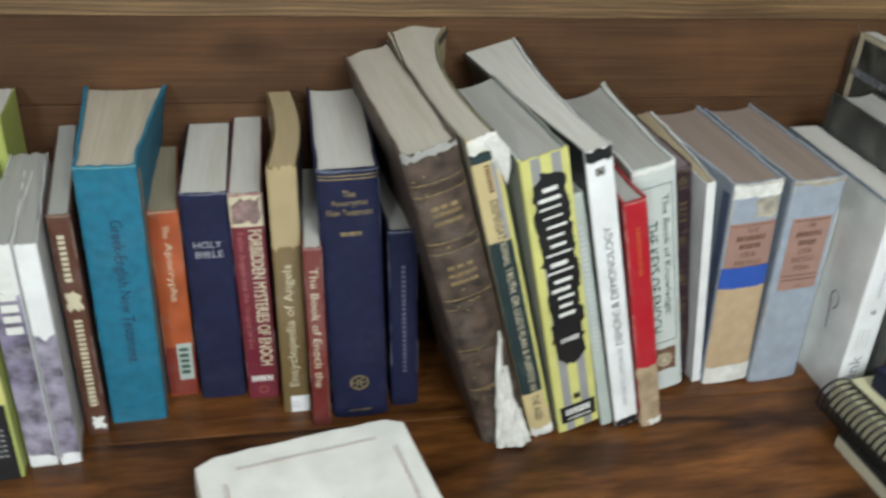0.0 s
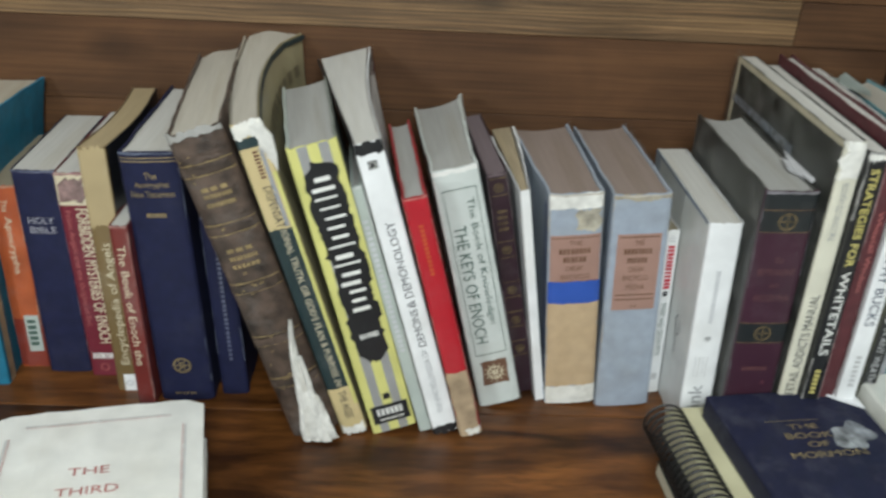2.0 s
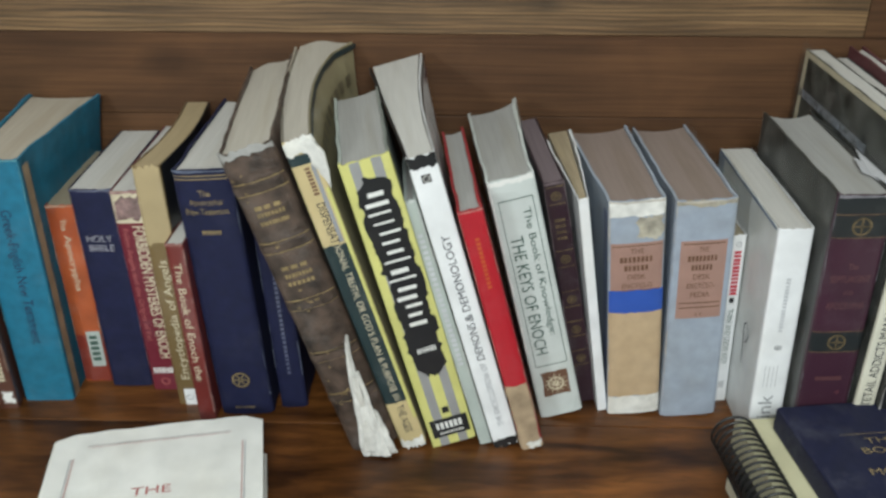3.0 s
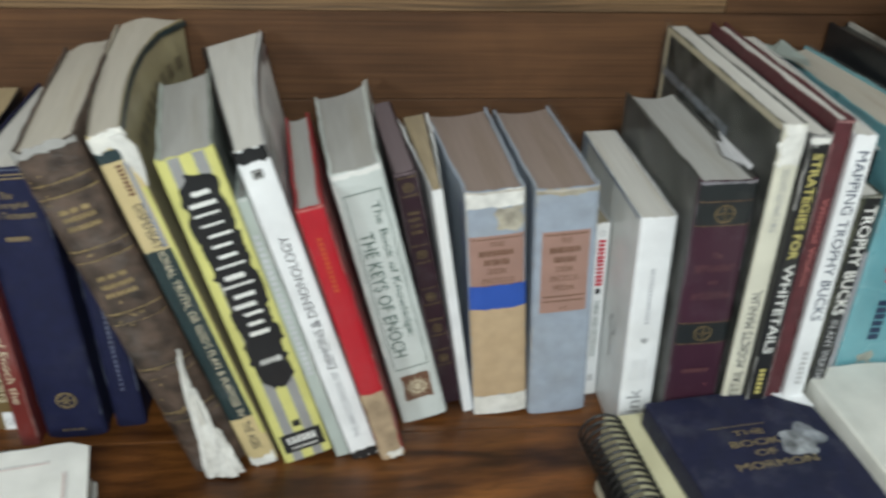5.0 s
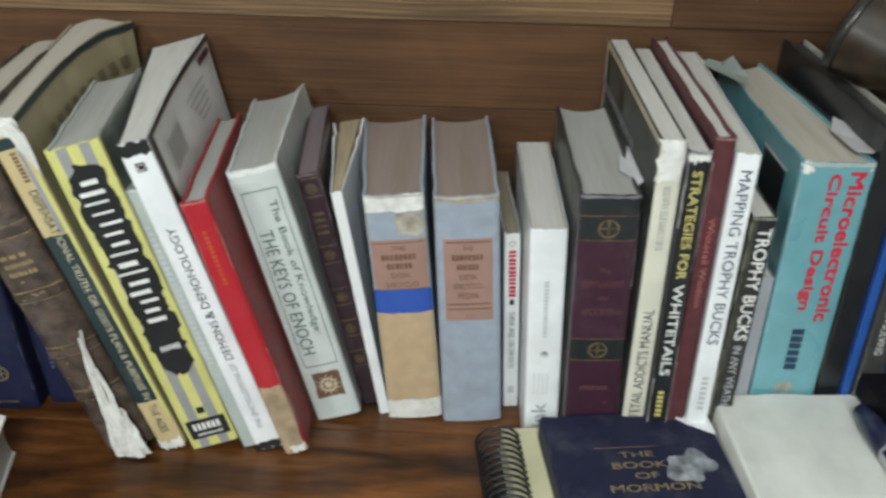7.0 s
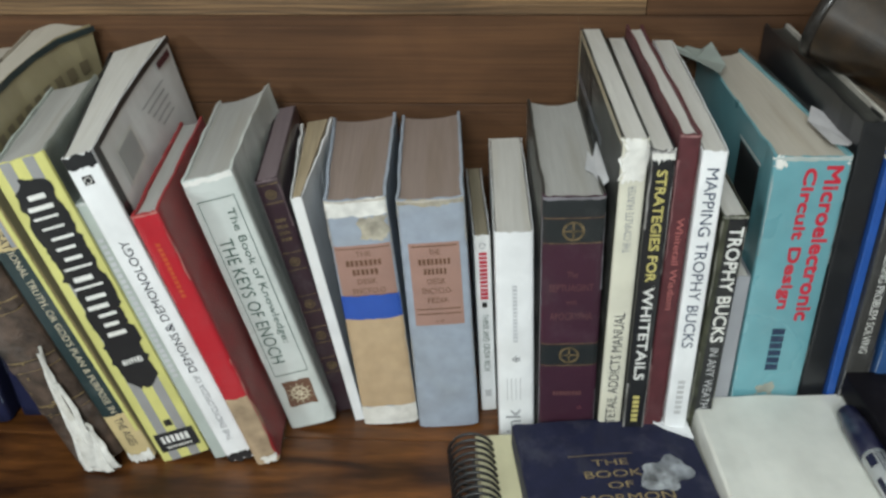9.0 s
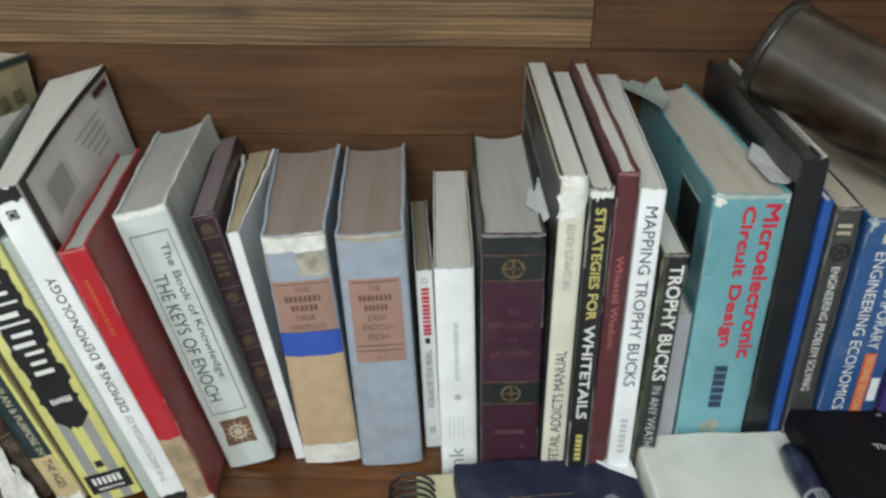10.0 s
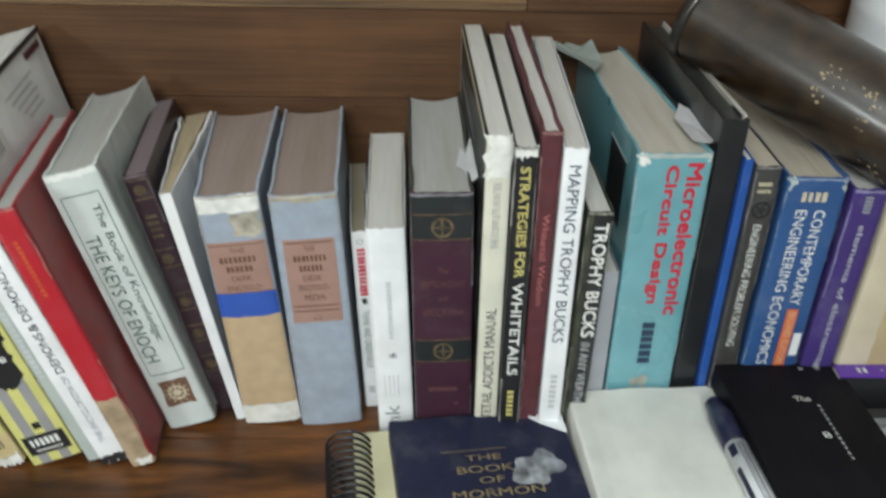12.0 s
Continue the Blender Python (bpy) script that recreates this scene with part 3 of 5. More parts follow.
b.text("Encyclopedia of Angels", 0.30, 0.72, 0.12, 0.64, "up", INK_CREAM)
b.patch("foot_label", 0.30, 0.98, 0.0, 0.075, C_WHITE, lift=0.0007)
b.ring(0.5, 0.035, 0.003, INK_GREY)

b = Book("red_slim_book", "slim brick-red paperback with cream lettering", (0.1535, -0.191, 2.2, -2.3), (0.0150, 0.178, 0.134), C_BRICK, P_WHITE, hard=False, seed=12)
b.text("The Book of Enoch the", 0.28, 0.72, 0.24, 0.90, "down", INK_CREAM)

b = Book("blue_testament", "thick dark blue cloth volume with gilt lettering", (0.1715, -0.181, 3.4, -1.4), (0.0475, 0.2385, 0.164), C_NAVY2, P_WHITE, bulge=0.006, sharp=3, seed=13)
for v0 in (0.978, 0.966):
    b.patch("gilt_line", 0.03, 0.97, v0, v0 + 0.004, GILT)
b.text("The", 0.40, 0.60, 0.905, 0.928, "across", GILT)
b.text("Apocryphal", 0.22, 0.78, 0.87, 0.895, "across", GILT)
b.text("New Testament", 0.14, 0.86, 0.84, 0.862, "across", GILT)
b.bars(7, 0.34, 0.68, 0.765, 0.78, "across", GILT)
b.ring(0.5, 0.16, 0.008, GILT, 6)
b.bars(6, 0.3, 0.7, 0.03, 0.038, "across", GILT)

b = Book("blue_slim_book", "slim dark blue book", (0.2235, -0.172, 3.0, 0.9), (0.0240, 0.179, 0.120), C_NAVY2, P_WHITE, bulge=0.004, sharp=3, seed=14)
b.bars(24, 0.44, 0.56, 0.2, 0.82, "down", gloss("faint_blue_ink", (0.09, 0.10, 0.16)))

b = Book("old_leather_volume", "large worn brown leather volume with gilt bands", (0.2935, -0.228, 17.0, 5.2), (0.0415, 0.286, 0.206), C_LEATHER, P_BEIGE, bulge=0.009, sharp=2.4, seed=15, wavy=0.0015)
b.patch("torn_head", 0, 1, 0.984, 1.002, P_GREY, jag=0.0032, lift=0.0008, label="page edges bared at the torn head")
for v0 in (0.885, 0.71, 0.525, 0.345, 0.195):
    b.patch("raised_band", 0, 1, v0, v0 + 0.022, C_LEATHER, jag=0.0006, lift=0.0018)
    b.patch("gilt_line", 0.02, 0.98, v0 + 0.026, v0 + 0.0295, GILT, jag=0.0005)
    b.patch("gilt_line", 0.02, 0.98, v0 - 0.006, v0 - 0.0025, GILT, jag=0.0005)
for v0, c in ((0.835, 3), (0.815, 8), (0.79, 10), (0.65, 3), (0.625, 8), (0.60, 6)):
    b.bars(c, 0.25, 0.78, v0, v0 + 0.012, "across", GILT)
rg = random.Random(71)
for k in range(26):
    u0, v0 = rg.uniform(0.06, 0.86), rg.choice((0.905, 0.73, 0.545, 0.365, 0.215)) + rg.gauss(0, 0.022)
    b.patch("gilt_fleck", u0, u0 + rg.uniform(0.02, 0.07), v0, v0 + rg.uniform(0.003, 0.007), GILT, jag=0.0006, jag_all=True, lift=0.0021)


def bend_l(x, y, z):
    """Pages that swell and curl over at the back of the head."""
    s, t, u = max(0, y / 0.215), z / 0.293, x / 0.0215
    return x * (1 + 0.35 * s * t ** 2) + t ** 3 * ((0.022 * u - 0.002) * s ** 5 - 0.007 * math.sin(math.pi * s)), y, z + t ** 4 * (0.009 * s ** 2 - 0.012 * s ** 6 * u ** 2)


b = Book("torn_paperback", "torn cream and dark green paperback with curled pages", (0.3365, -0.226, 16.0, 5.1), (0.0215, 0.293, 0.215), C_CREAM, P_BEIGE, hard=False, seed=16, left=gloss("page_coloured_cover", (0.40, 0.36, 0.29), rough=0.6), right=gloss("olive_tan_card", (0.31, 0.27, 0.16), rough=0.5), bend=bend_l, wavy=0.001)
b.patch("navy_head", 0.0, 0.80, 0.935, 0.962, C_GREENBLACK, lift=0.0006)
b.patch("dark_green_body", 0, 1, 0.165, 0.70, C_GREENBLACK, jag=0.001)
b.bars(8, 0.42, 0.60, 0.845, 0.925, "down", INK_BROWN)
b.patch("grey_joint", 0.66, 0.80, 0.705, 0.93, INK_GREY)
b.text("DISPENSAT", 0.36, 0.66, 0.705, 0.825, "down", INK)
b.text("IONAL TRUTH, OR GOD'S PLAN & PURPOSE IN", 0.36, 0.66, 0.175, 0.695, "down", INK_CREAM)
b.text("THE AGES", 0.36, 0.66, 0.055, 0.155, "down", INK)
b.patch("torn_head", 0.0, 1.0, 0.962, 1.004, C_TORN, jag=0.002, lift=0.0012, label="white torn paper at the head of the spine")
rg, v, f = random.Random(33), [], []
for k in range(15):
    s = k / 14
    for i in range(7):
        a = math.pi * (i / 6 - 0.15)
        rr = (0.0052 - 0.0022 * s) * (1 + rg.uniform(-0.25, 0.2)) * math.sin(math.pi * (0.12 + 0.8 * s)) ** 0.5
        v.append(b.put((0.0190 + 0.0012 * math.sin(9 * s) - rr * math.cos(a), -0.001 - rr * math.sin(a), 0.2945 - 0.036 * s)))
for k in range(14):
    for i in range(6):
        p = k * 7 + i
        f.append((p, p + 7, p + 8, p + 1))
FLAP = [(0.60, 0.992, 0.0035), (1.04, 0.996, 0.0060), (1.30, 0.960, 0.0085), (1.22, 0.905, 0.0060), (1.05, 0.855, 0.0022), (0.86, 0.93, 0.0038)]
fv = [b.put((p * b.th, -0.002 - d, q * b.h)) for p, q, d in FLAP] + [b.put((p * b.th, -0.0014 - d * 0.8, q * b.h)) for p, q, d in FLAP]
part("white_flap", fv, [(0, 5, 4, 3, 2, 1), (6, 7, 8, 9, 10, 11)] + [(k, (k + 1) % 6, (k + 1) % 6 + 6, k + 6) for k in range(6)], C_TORN, b.root, "white torn paper flap")
part("crumpled_head", v, f, C_TORN, b.root, "crumpled white paper at the head of the spine", smooth=True)
b.patch("torn_foot", 0.05, 0.95, 0.0, 0.03, C_TORN, jag=0.004, lift=0.0012)
for k in range(9):
    b.side("faded_lettering", 0.20 + 0.085 * k, 0.25 + 0.085 * k, 0.880, 0.915, gloss("faded_brown_ink", (0.17, 0.14, 0.085)), lift=0.0009)
b.side("black_edge", 0.0, 1.0, 0.984, 1.0, C_GREENBLACK, lift=0.0008)
b.patch("yellow_edge", 0.86, 1.0, 0.10, 0.86, C_LEMON, lift=0.0007)

b = Book("yellow_striped_book", "yellow and grey striped hardback with a black blot", (0.3625, -0.225, 14.4, 7.9), (0.0385, 0.274, 0.145), C_LEMON, P_GREY, bulge=0.0035, sharp=7, seed=17, left=C_PALE, right=gloss("dull_green_card", (0.20, 0.225, 0.205)))
b.patch("grey_stripe", 0.20, 0.40, 0.0, 1.0, C_STRIPE)
b.patch("grey_stripe", 0.62, 0.82, 0.0, 1.0, C_STRIPE)
b.blot("black_blot", 0.17, 0.90, 0.275, 0.95, C_BLACK)
b.bars(15, 0.25, 0.80, 0.445, 0.905, "down", INK_WHITE, lift=0.0009, gap=0.66, ragged=0.28)
b.bars(7, 0.34, 0.76, 0.362, 0.382, "across", INK_WHITE, lift=0.0009, gap=0.45, ragged=0.2)
b.patch("black_box", 0.10, 0.93, 0.035, 0.105, C_BLACK, lift=0.0005)
b.bars(6, 0.22, 0.82, 0.066, 0.092, "across", INK_WHITE, lift=0.0009)
b.bars(9, 0.26, 0.80, 0.046, 0.054, "across", INK_WHITE, lift=0.0009)
b.patch("square_mark", 0.45, 0.60, 0.125, 0.148, C_BLACK, lift=0.0005)

b = Book("pale_green_book", "slim pale grey-green hardback", (0.4035, -0.221, 15.2, 3), (0.0105, 0.241, 0.150), C_PALE, P_GREY, bulge=0.002, seed=18)
b.bars(26, 0.3, 0.7, 0.35, 0.88, "down", INK_PALE)



def bend_d(x, y, z):
    """A thick paperback whose pages fan out towards the fore-edge."""
    s, t, u = max(0, y / 0.213), z / 0.28, x / 0.0215
    return x - 0.004 * math.sin(math.pi * s) * t ** 2 + (0.030 * u - 0.021) * s ** 1.6 * t ** 3, y, z + 0.006 * s ** 1.5 * t ** 4


b = Book("white_demonology_paperback", "white-spined paperback with black worn ends", (0.4155, -0.224, 15.0, 6.2), (0.0215, 0.280, 0.213), C_WHITE, P_WHITE, hard=False, seed=19, left=C_BLACK, right=C_WHITE, bend=bend_d)
b.patch("black_head", 0, 1, 0.966, 1.0, C_BLACK, jag=0.0018)
b.patch("black_foot", 0, 1, 0.0, 0.028, C_BLACK, jag=0.003)
b.patch("square_mark", 0.32, 0.64, 0.922, 0.946, C_BLACK)
b.ring(0.48, 0.934, 0.0026, INK_WHITE)
b.text("DEMONOLOGY", 0.36, 0.66, 0.51, 0.76, "up", INK)
b.text("&", 0.36, 0.66, 0.475, 0.50, "up", INK)
b.text("DEMONS", 0.36, 0.66, 0.335, 0.468, "up", INK)
b.text("THE ENCYCLOPEDIA OF", 0.40, 0.62, 0.08, 0.322, "up", INK_GREY)
b.side("black_joint", 0.0, 0.055, 0.0, 1.0, C_BLACK)
b.side("barcode", 0.15, 0.37, 0.840, 0.940, INK_WHITE, lift=0.0009)
for k in range(9):
    b.side("barcode_line", 0.165 + 0.0215 * k, 0.1745 + 0.0215 * k, 0.850, 0.932, INK_GREY, lift=0.0013)
for k in range(5):
    b.side("printed_line", 0.52 + 0.03 * k, 0.80 - 0.02 * (k % 2), 0.925 - 0.021 * k, 0.9285 - 0.021 * k, INK_GREY, lift=0.0009)
b.side("maroon_tag", 0.80, 0.95, 0.955, 0.975, C_MAROON, lift=0.0009)
b.side("black_head_line", 0.05, 1.0, 0.985, 1.0, C_BLACK)
b.side("maroon_band", 0.25, 0.95, 0.66, 0.685, C_MAROON, lift=0.0009)

b = Book("red_taped_book", "book with a red taped spine and torn foot", (0.4385, -0.225, 14.4, 4.7), (0.0195, 0.235, 0.160), C_DKRED, P_GREY, bulge=0.004, sharp=4, seed=20)
b.patch("red_tape", 0, 1, 0.295, 1.0, C_RED, jag=0.001, lift=0.0006, label="glossy bright red tape")
b.patch("torn_foot", 0, 0.97, 0.0, 0.30, C_BEIGE, jag=0.0012, jag_all=True, lift=0.0005, label="torn beige board")
b.patch("frayed_foot", 0.3, 0.9, 0.0, 0.03, C_TORN, jag=0.0018, jag_all=True, lift=0.0009)
b.bars(12, 0.42, 0.58, 0.70, 0.9, "down", gloss("faint_gilt_ink", (0.50, 0.09, 0.03)), lift=0.0009)

b = Book("pale_grey_keys_book", "thick pale grey hardback in a glossy jacket", (0.4585, -0.182, 13.6, 4.7), (0.0385, 0.239, 0.153), C_KEYS, P_GREY, bulge=0.005, sharp=4, seed=21, bend=lambda x, y, z: (x + 0.008 * (x / 0.0385) ** 5 * max(0, y / 0.153) ** 2, y, z + 0.004 * (z / 0.239) ** 6 * (x / 0.0385) ** 8 * max(0, y / 0.153) ** 2))
for u0, u1, v0, v1 in ((0.15, 0.165, 0.235, 0.925), (0.86, 0.875, 0.235, 0.925), (0.15, 0.875, 0.235, 0.2385), (0.15, 0.875, 0.9215, 0.925)):
    b.patch("frame_line", u0, u1, v0, v1, INK_GREEN)
b.text("The Book of Knowledge:", 0.58, 0.78, 0.365, 0.885, "down", INK_GREEN)
b.text("THE KEYS OF ENOCH", 0.23, 0.50, 0.29, 0.785, "down", INK_GREEN)
b.patch("brown_emblem", 0.22, 0.82, 0.095, 0.205, INK_BROWN, jag=0.0008, jag_all=True)
b.ring(0.52, 0.15, 0.0072, INK_CREAM, 8)
for k in range(12):
    a = 2 * math.pi * k / 12
    pts = [(0.52 * b.th + rr * math.cos(a + w), 0.15 * b.h + rr * math.sin(a + w)) for rr, w in ((0.0080, -0.09), (0.0108, 0.0), (0.0080, 0.09))]
    part("sunburst_ray", b.on_spine(pts, 0.0009), [(0, 1, 2)], INK_CREAM, b.fields[-1][4])
# Glossy highlight put in as white colour along the jacket's crumpled edges.
b.patch("rubbed_edge", 0.02, 0.98, 0.982, 1.0, INK_WHITE, jag=0.0014, label="white glint painted on the crumpled jacket edge")
b.patch("rubbed_edge", 0.0, 0.05, 0.30, 0.97, INK_WHITE, jag=0.0006, jag_all=True)

b = Book("plum_bible", "slim plum leatherette bible with gilt ornaments", (0.4945, -0.160, 11.6, 4.9), (0.0180, 0.226, 0.140), C_PLUM, P_PLUM, hard=False, bulge=0.003, seed=22)
for v0 in (0.945, 0.68, 0.50, 0.36, 0.22):
    b.ring(0.5, v0, 0.0042, DIM_GILT, 8)
    for s in (-0.035, 0.035):
        b.patch("gilt_line", 0.1, 0.9, v0 + s, v0 + s + 0.004, DIM_GILT, jag=0.0004)
for v0, c in ((0.84, 6), (0.815, 4), (0.79, 5), (0.765, 3)):
    b.bars(c, 0.28, 0.76, v0, v0 + 0.012, "across", DIM_GILT)

b = Book("white_pamphlet", "thin white stapled booklet", (0.5115, -0.173, 9.2, 4.8), (0.0085, 0.216, 0.143), C_WHITE, P_FOXED, hard=False, bulge=0.0015, seed=23, bend=lambda x, y, z: (x + (0.020 * x / 0.0085 - 0.005) * max(0, y / 0.143) * (z / 0.216) ** 2, y, z))

enc = dict(bulge=0.005, sharp=3.4)
b = Book("taped_encyclopedia", "worn blue-grey encyclopedia volume mended with blue tape", (0.5195, -0.175, 5.0, 2.4), (0.0465, 0.213, 0.156), C_BLUEGREY, P_ROSE, seed=24, sag=0.001, bend=lambda x, y, z: (x - 0.009 * (1 - x / 0.0465) * max(0, y / 0.156) * (z / 0.213) ** 2, y, z), **enc)
b.side("blue_joint", 0.0, 0.07, 0.05, 0.95, gloss("dull_blue_board", (0.05, 0.075, 0.18)), right=False)
b.patch("torn_head", 0, 1, 0.935, 1.0, C_TORN, jag=0.0015, lift=0.0008, label="cream torn paper")
b.patch("stained_tear", 0.50, 0.96, 0.840, 0.930, C_FRAYED, jag=0.0022, jag_all=True)
b.patch("rose_label", 0.04, 0.96, 0.61, 0.822, C_LABEL, lift=0.0005)
b.patch("blue_tape", 0, 1, 0.507, 0.612, C_TAPE, jag=0.0008, lift=0.001)
b.patch("bare_backing", 0, 1, 0.09, 0.509, C_TANCLOTH, jag=0.001, label="tan backing cloth laid bare")
b.patch("cream_foot", 0, 1, 0.0, 0.092, C_TORN, jag=0.001, lift=0.0007)
b.text("THE", 0.38, 0.62, 0.777, 0.797, "across", INK_BROWN, lift=0.0009)
b.bars(8, 0.2, 0.8, 0.738, 0.762, "across", INK_BROWN, lift=0.0009)
b.bars(6, 0.28, 0.72, 0.70, 0.724, "across", INK_BROWN, lift=0.0009)
b.text("DESK", 0.34, 0.66, 0.662, 0.684, "across", INK_BROWN, lift=0.0009)
b.text("ENCYCLO", 0.24, 0.78, 0.622, 0.644, "across", INK_BROWN, lift=0.0009)
for v0 in (0.808, 0.61):
    b.patch("label_rule", 0.06, 0.94, v0, v0 + 0.004, INK_BROWN, lift=0.0009)
b = Book("blue_grey_encyclopedia", "worn blue-grey encyclopedia volume with a rose label", (0.5665, -0.177, 3.3, 2.7), (0.0500, 0.215, 0.158), C_BLUEGREY, P_ROSE, seed=25, sag=0.001, **enc)
b.patch("frayed_head", 0, 1, 0.982, 1.0, C_FRAYED, jag=0.002, lift=0.0006)
b.patch("rose_label", 0.12, 0.88, 0.487, 0.833, C_LABEL, lift=0.0005)
b.text("THE", 0.42, 0.58, 0.785, 0.807, "across", INK_BROWN, lift=0.0009)
b.bars(8, 0.25, 0.75, 0.745, 0.769, "across", INK_BROWN, lift=0.0009)
b.bars(6, 0.32, 0.68, 0.705, 0.729, "across", INK_BROWN, lift=0.0009)
b.text("DESK", 0.36, 0.64, 0.665, 0.688, "across", INK_BROWN, lift=0.0009)
b.text("ENCYCLO-", 0.27, 0.73, 0.625, 0.649, "across", INK_BROWN, lift=0.0009)
b.text("PEDIA", 0.34, 0.66, 0.584, 0.607, "across", INK_BROWN, lift=0.0009)
b.text("* *", 0.44, 0.56, 0.498, 0.512, "across", INK_BROWN, lift=0.0009)
for v0 in (0.818, 0.556, 0.535):
    b.patch("label_rule", 0.16, 0.84, v0, v0 + 0.005, INK_BROWN, lift=0.0009)

b = Book("small_white_paperback", "small white paperback with a red and green title", (0.6185, -0.155, 2.7, 3.8), (0.0130, 0.173, 0.116), C_WHITE, P_OLIVE, hard=False, seed=26)
b.bars(12, 0.28, 0.74, 0.657, 0.914, "down", INK_RED, gap=0.3)
b.patch("small_mark", 0.35, 0.65, 0.615, 0.645, C_BLACK)
b.text("THINK AND GROW RICH", 0.30, 0.70, 0.247, 0.579, "down", INK_GREEN)
b.patch("foot_device", 0.3, 0.7, 0.085, 0.13, INK_PALE, jag=0.001)
b.ring(0.5, 0.95, 0.0025, INK_GREY)

b = Book("white_paperback", "white paperback with small grey lettering", (0.6335, -0.212, 2.3, 1.1), (0.0275, 0.2085, 0.157), C_WHITE, P_WHITE, hard=False, seed=27, bulge=0.004, left=gloss("blue_white_cover", (0.78, 0.80, 0.79), rough=0.4))
b.side("blue_edge", 0.0, 1.0, 0.988, 1.0, gloss("dull_blue_edge", (0.16, 0.22, 0.33)), right=False)
b.side("blue_edge", 0.90, 1.0, 0.0, 0.988, gloss("grey_blue_edge", (0.34, 0.40, 0.47)), right=False)
loop = [(0.030 + 0.006 * math.cos(q), 0.092 + 0.009 * math.sin(q)) for q in [2 * math.pi * k / 14 for k in range(15)]] + [(0.0345 - 0.0035 * k / 5, 0.088 - 0.0055 * k) for k in range(6)]
v, f = [], []
for k, (p, q) in enumerate(loop):
    v += [(-0.0008, p - 0.0006, q), (-0.0008, p + 0.0006, q + 0.0005)]
part("pen_squiggle", v, [(2 * k, 2 * k + 1, 2 * k + 3, 2 * k + 2) for k in range(len(loop) - 1)], INK, b.root, "dark pen squiggle")
b.text("blink", 0.20, 0.62, 0.061, 0.248, "up", INK_GREY)
b.text("*", 0.40, 0.62, 0.465, 0.492, "across", INK)
b.bars(16, 0.44, 0.56, 0.554, 0.799, "up", INK_PALE)
for k in range(4):
    b.patch("faint_line", 0.25 + 0.12 * k, 0.27 + 0.12 * k, 0.29, 0.39, INK_PALE)

b = Book("burgundy_septuagint", "thick burgundy and black volume with gilt seals", (0.6625, -0.231, 1.6, 0.9), (0.0420, 0.246, 0.170), C_BURGUNDY, P_GREY, bulge=0.004, sharp=4, seed=28, left=C_CHARCOAL, right=C_CHARCOAL, sag=0.002)
b.patch("black_head", 0, 1, 0.94, 1.0, C_INKGREEN)
b.patch("upper_band", 0, 1, 0.862, 0.934, C_INKGREEN)
b.patch("lower_band", 0, 1, 0.447, 0.519, C_INKGREEN)
for v0 in (0.9355, 0.858, 0.5205, 0.443):
    b.patch("gilt_line", 0.02, 0.98, v0, v0 + 0.003, DIM_GILT)
b.ring(0.5, 0.898, 0.0075, DIM_GILT, 4)
b.ring(0.5, 0.483, 0.0072, DIM_GILT, 4)
FAINT = gloss("faint_gilt", (0.13, 0.055, 0.055))
b.text("The", 0.42, 0.60, 0.75, 0.77, "across", FAINT)
b.text("SEPTUAGINT", 0.14, 0.86, 0.705, 0.728, "across", FAINT)
b.text("with", 0.42, 0.60, 0.66, 0.677, "across", FAINT)
b.text("APOCRYPHA", 0.16, 0.86, 0.608, 0.632, "across", FAINT)
b.bars(9, 0.25, 0.75, 0.333, 0.348, "across", FAINT)
b.ring(0.72, 0.284, 0.0012, INK_ROSE)

b = Book("cream_deer_manual", "tall cream paperback with a torn white head", (0.7052, -0.238, 0.4, 1.4), (0.0165, 0.290, 0.222), gloss("pale_cream_card", (0.66, 0.64, 0.53), rough=0.45), P_WHITE, hard=False, seed=29, left=C_PHOTO, right=C_PHOTO)
b.patch("torn_head", 0, 1, 0.90, 1.0, C_TORN, jag=0.003, jag_all=True, lift=0.0012, label="white torn paper at the head of the spine")
b.side("silver_band", 0.34, 1.0, 0.856, 0.882, gloss("silvery_print", (0.20, 0.22, 0.26), var=0.8, scale=160, scuff=0.5), right=False, label="silvery band on the dark cover")
b.side("pale_deer_patch", 0.46, 0.56, 0.78, 0.83, INK_GREY, right=False)
b.side("cream_border", 0.0, 1.0, 0.982, 1.0, INK_CREAM, right=False)
b.side("cream_border", 0.965, 1.0, 0.0, 0.982, INK_CREAM, right=False)
b.text("THE COMPLETE HUNTER", 0.34, 0.64, 0.72, 0.89, "up", INK_GREY)
b.text("WHITETAIL ADDICTS MANUAL", 0.28, 0.72, 0.154, 0.554, "up", INK)
b = Book("black_whitetail_book", "tall black paperback with yellow and white lettering", (0.7225, -0.243, 0.4, 0.6), (0.0150, 0.285, 0.219), C_BLACK, P_WHITE, hard=False, seed=30)
b.text("STRATEGIES FOR", 0.28, 0.70, 0.665, 0.952, "down", INK_YELLOW, heavy=0.0004)
b.text("WHITETAILS", 0.26, 0.72, 0.374, 0.649, "down", INK_WHITE, heavy=0.0004)
b.bars(6, 0.35, 0.65, 0.235, 0.323, "down", INK_YELLOW)
b.patch("worn_head", 0, 1, 0.975, 1.0, C_TORN, jag=0.003)
b = Book("maroon_whitetail_book", "tall slim maroon cloth hardback", (0.7380, -0.240, 0.2, 0.9), (0.0135, 0.294, 0.220), C_MAROON, P_WHITE, bulge=0.003, sharp=4, seed=31)
b.text("Whitetail Wisdom", 0.34, 0.68, 0.562, 0.804, "down", INK_ROSE)
b = Book("white_mapping_book", "tall white paperback with dark lettering", (0.7520, -0.244, 0.2, -1), (0.0158, 0.285, 0.215), C_WHITE, P_WHITE, hard=False, seed=32)
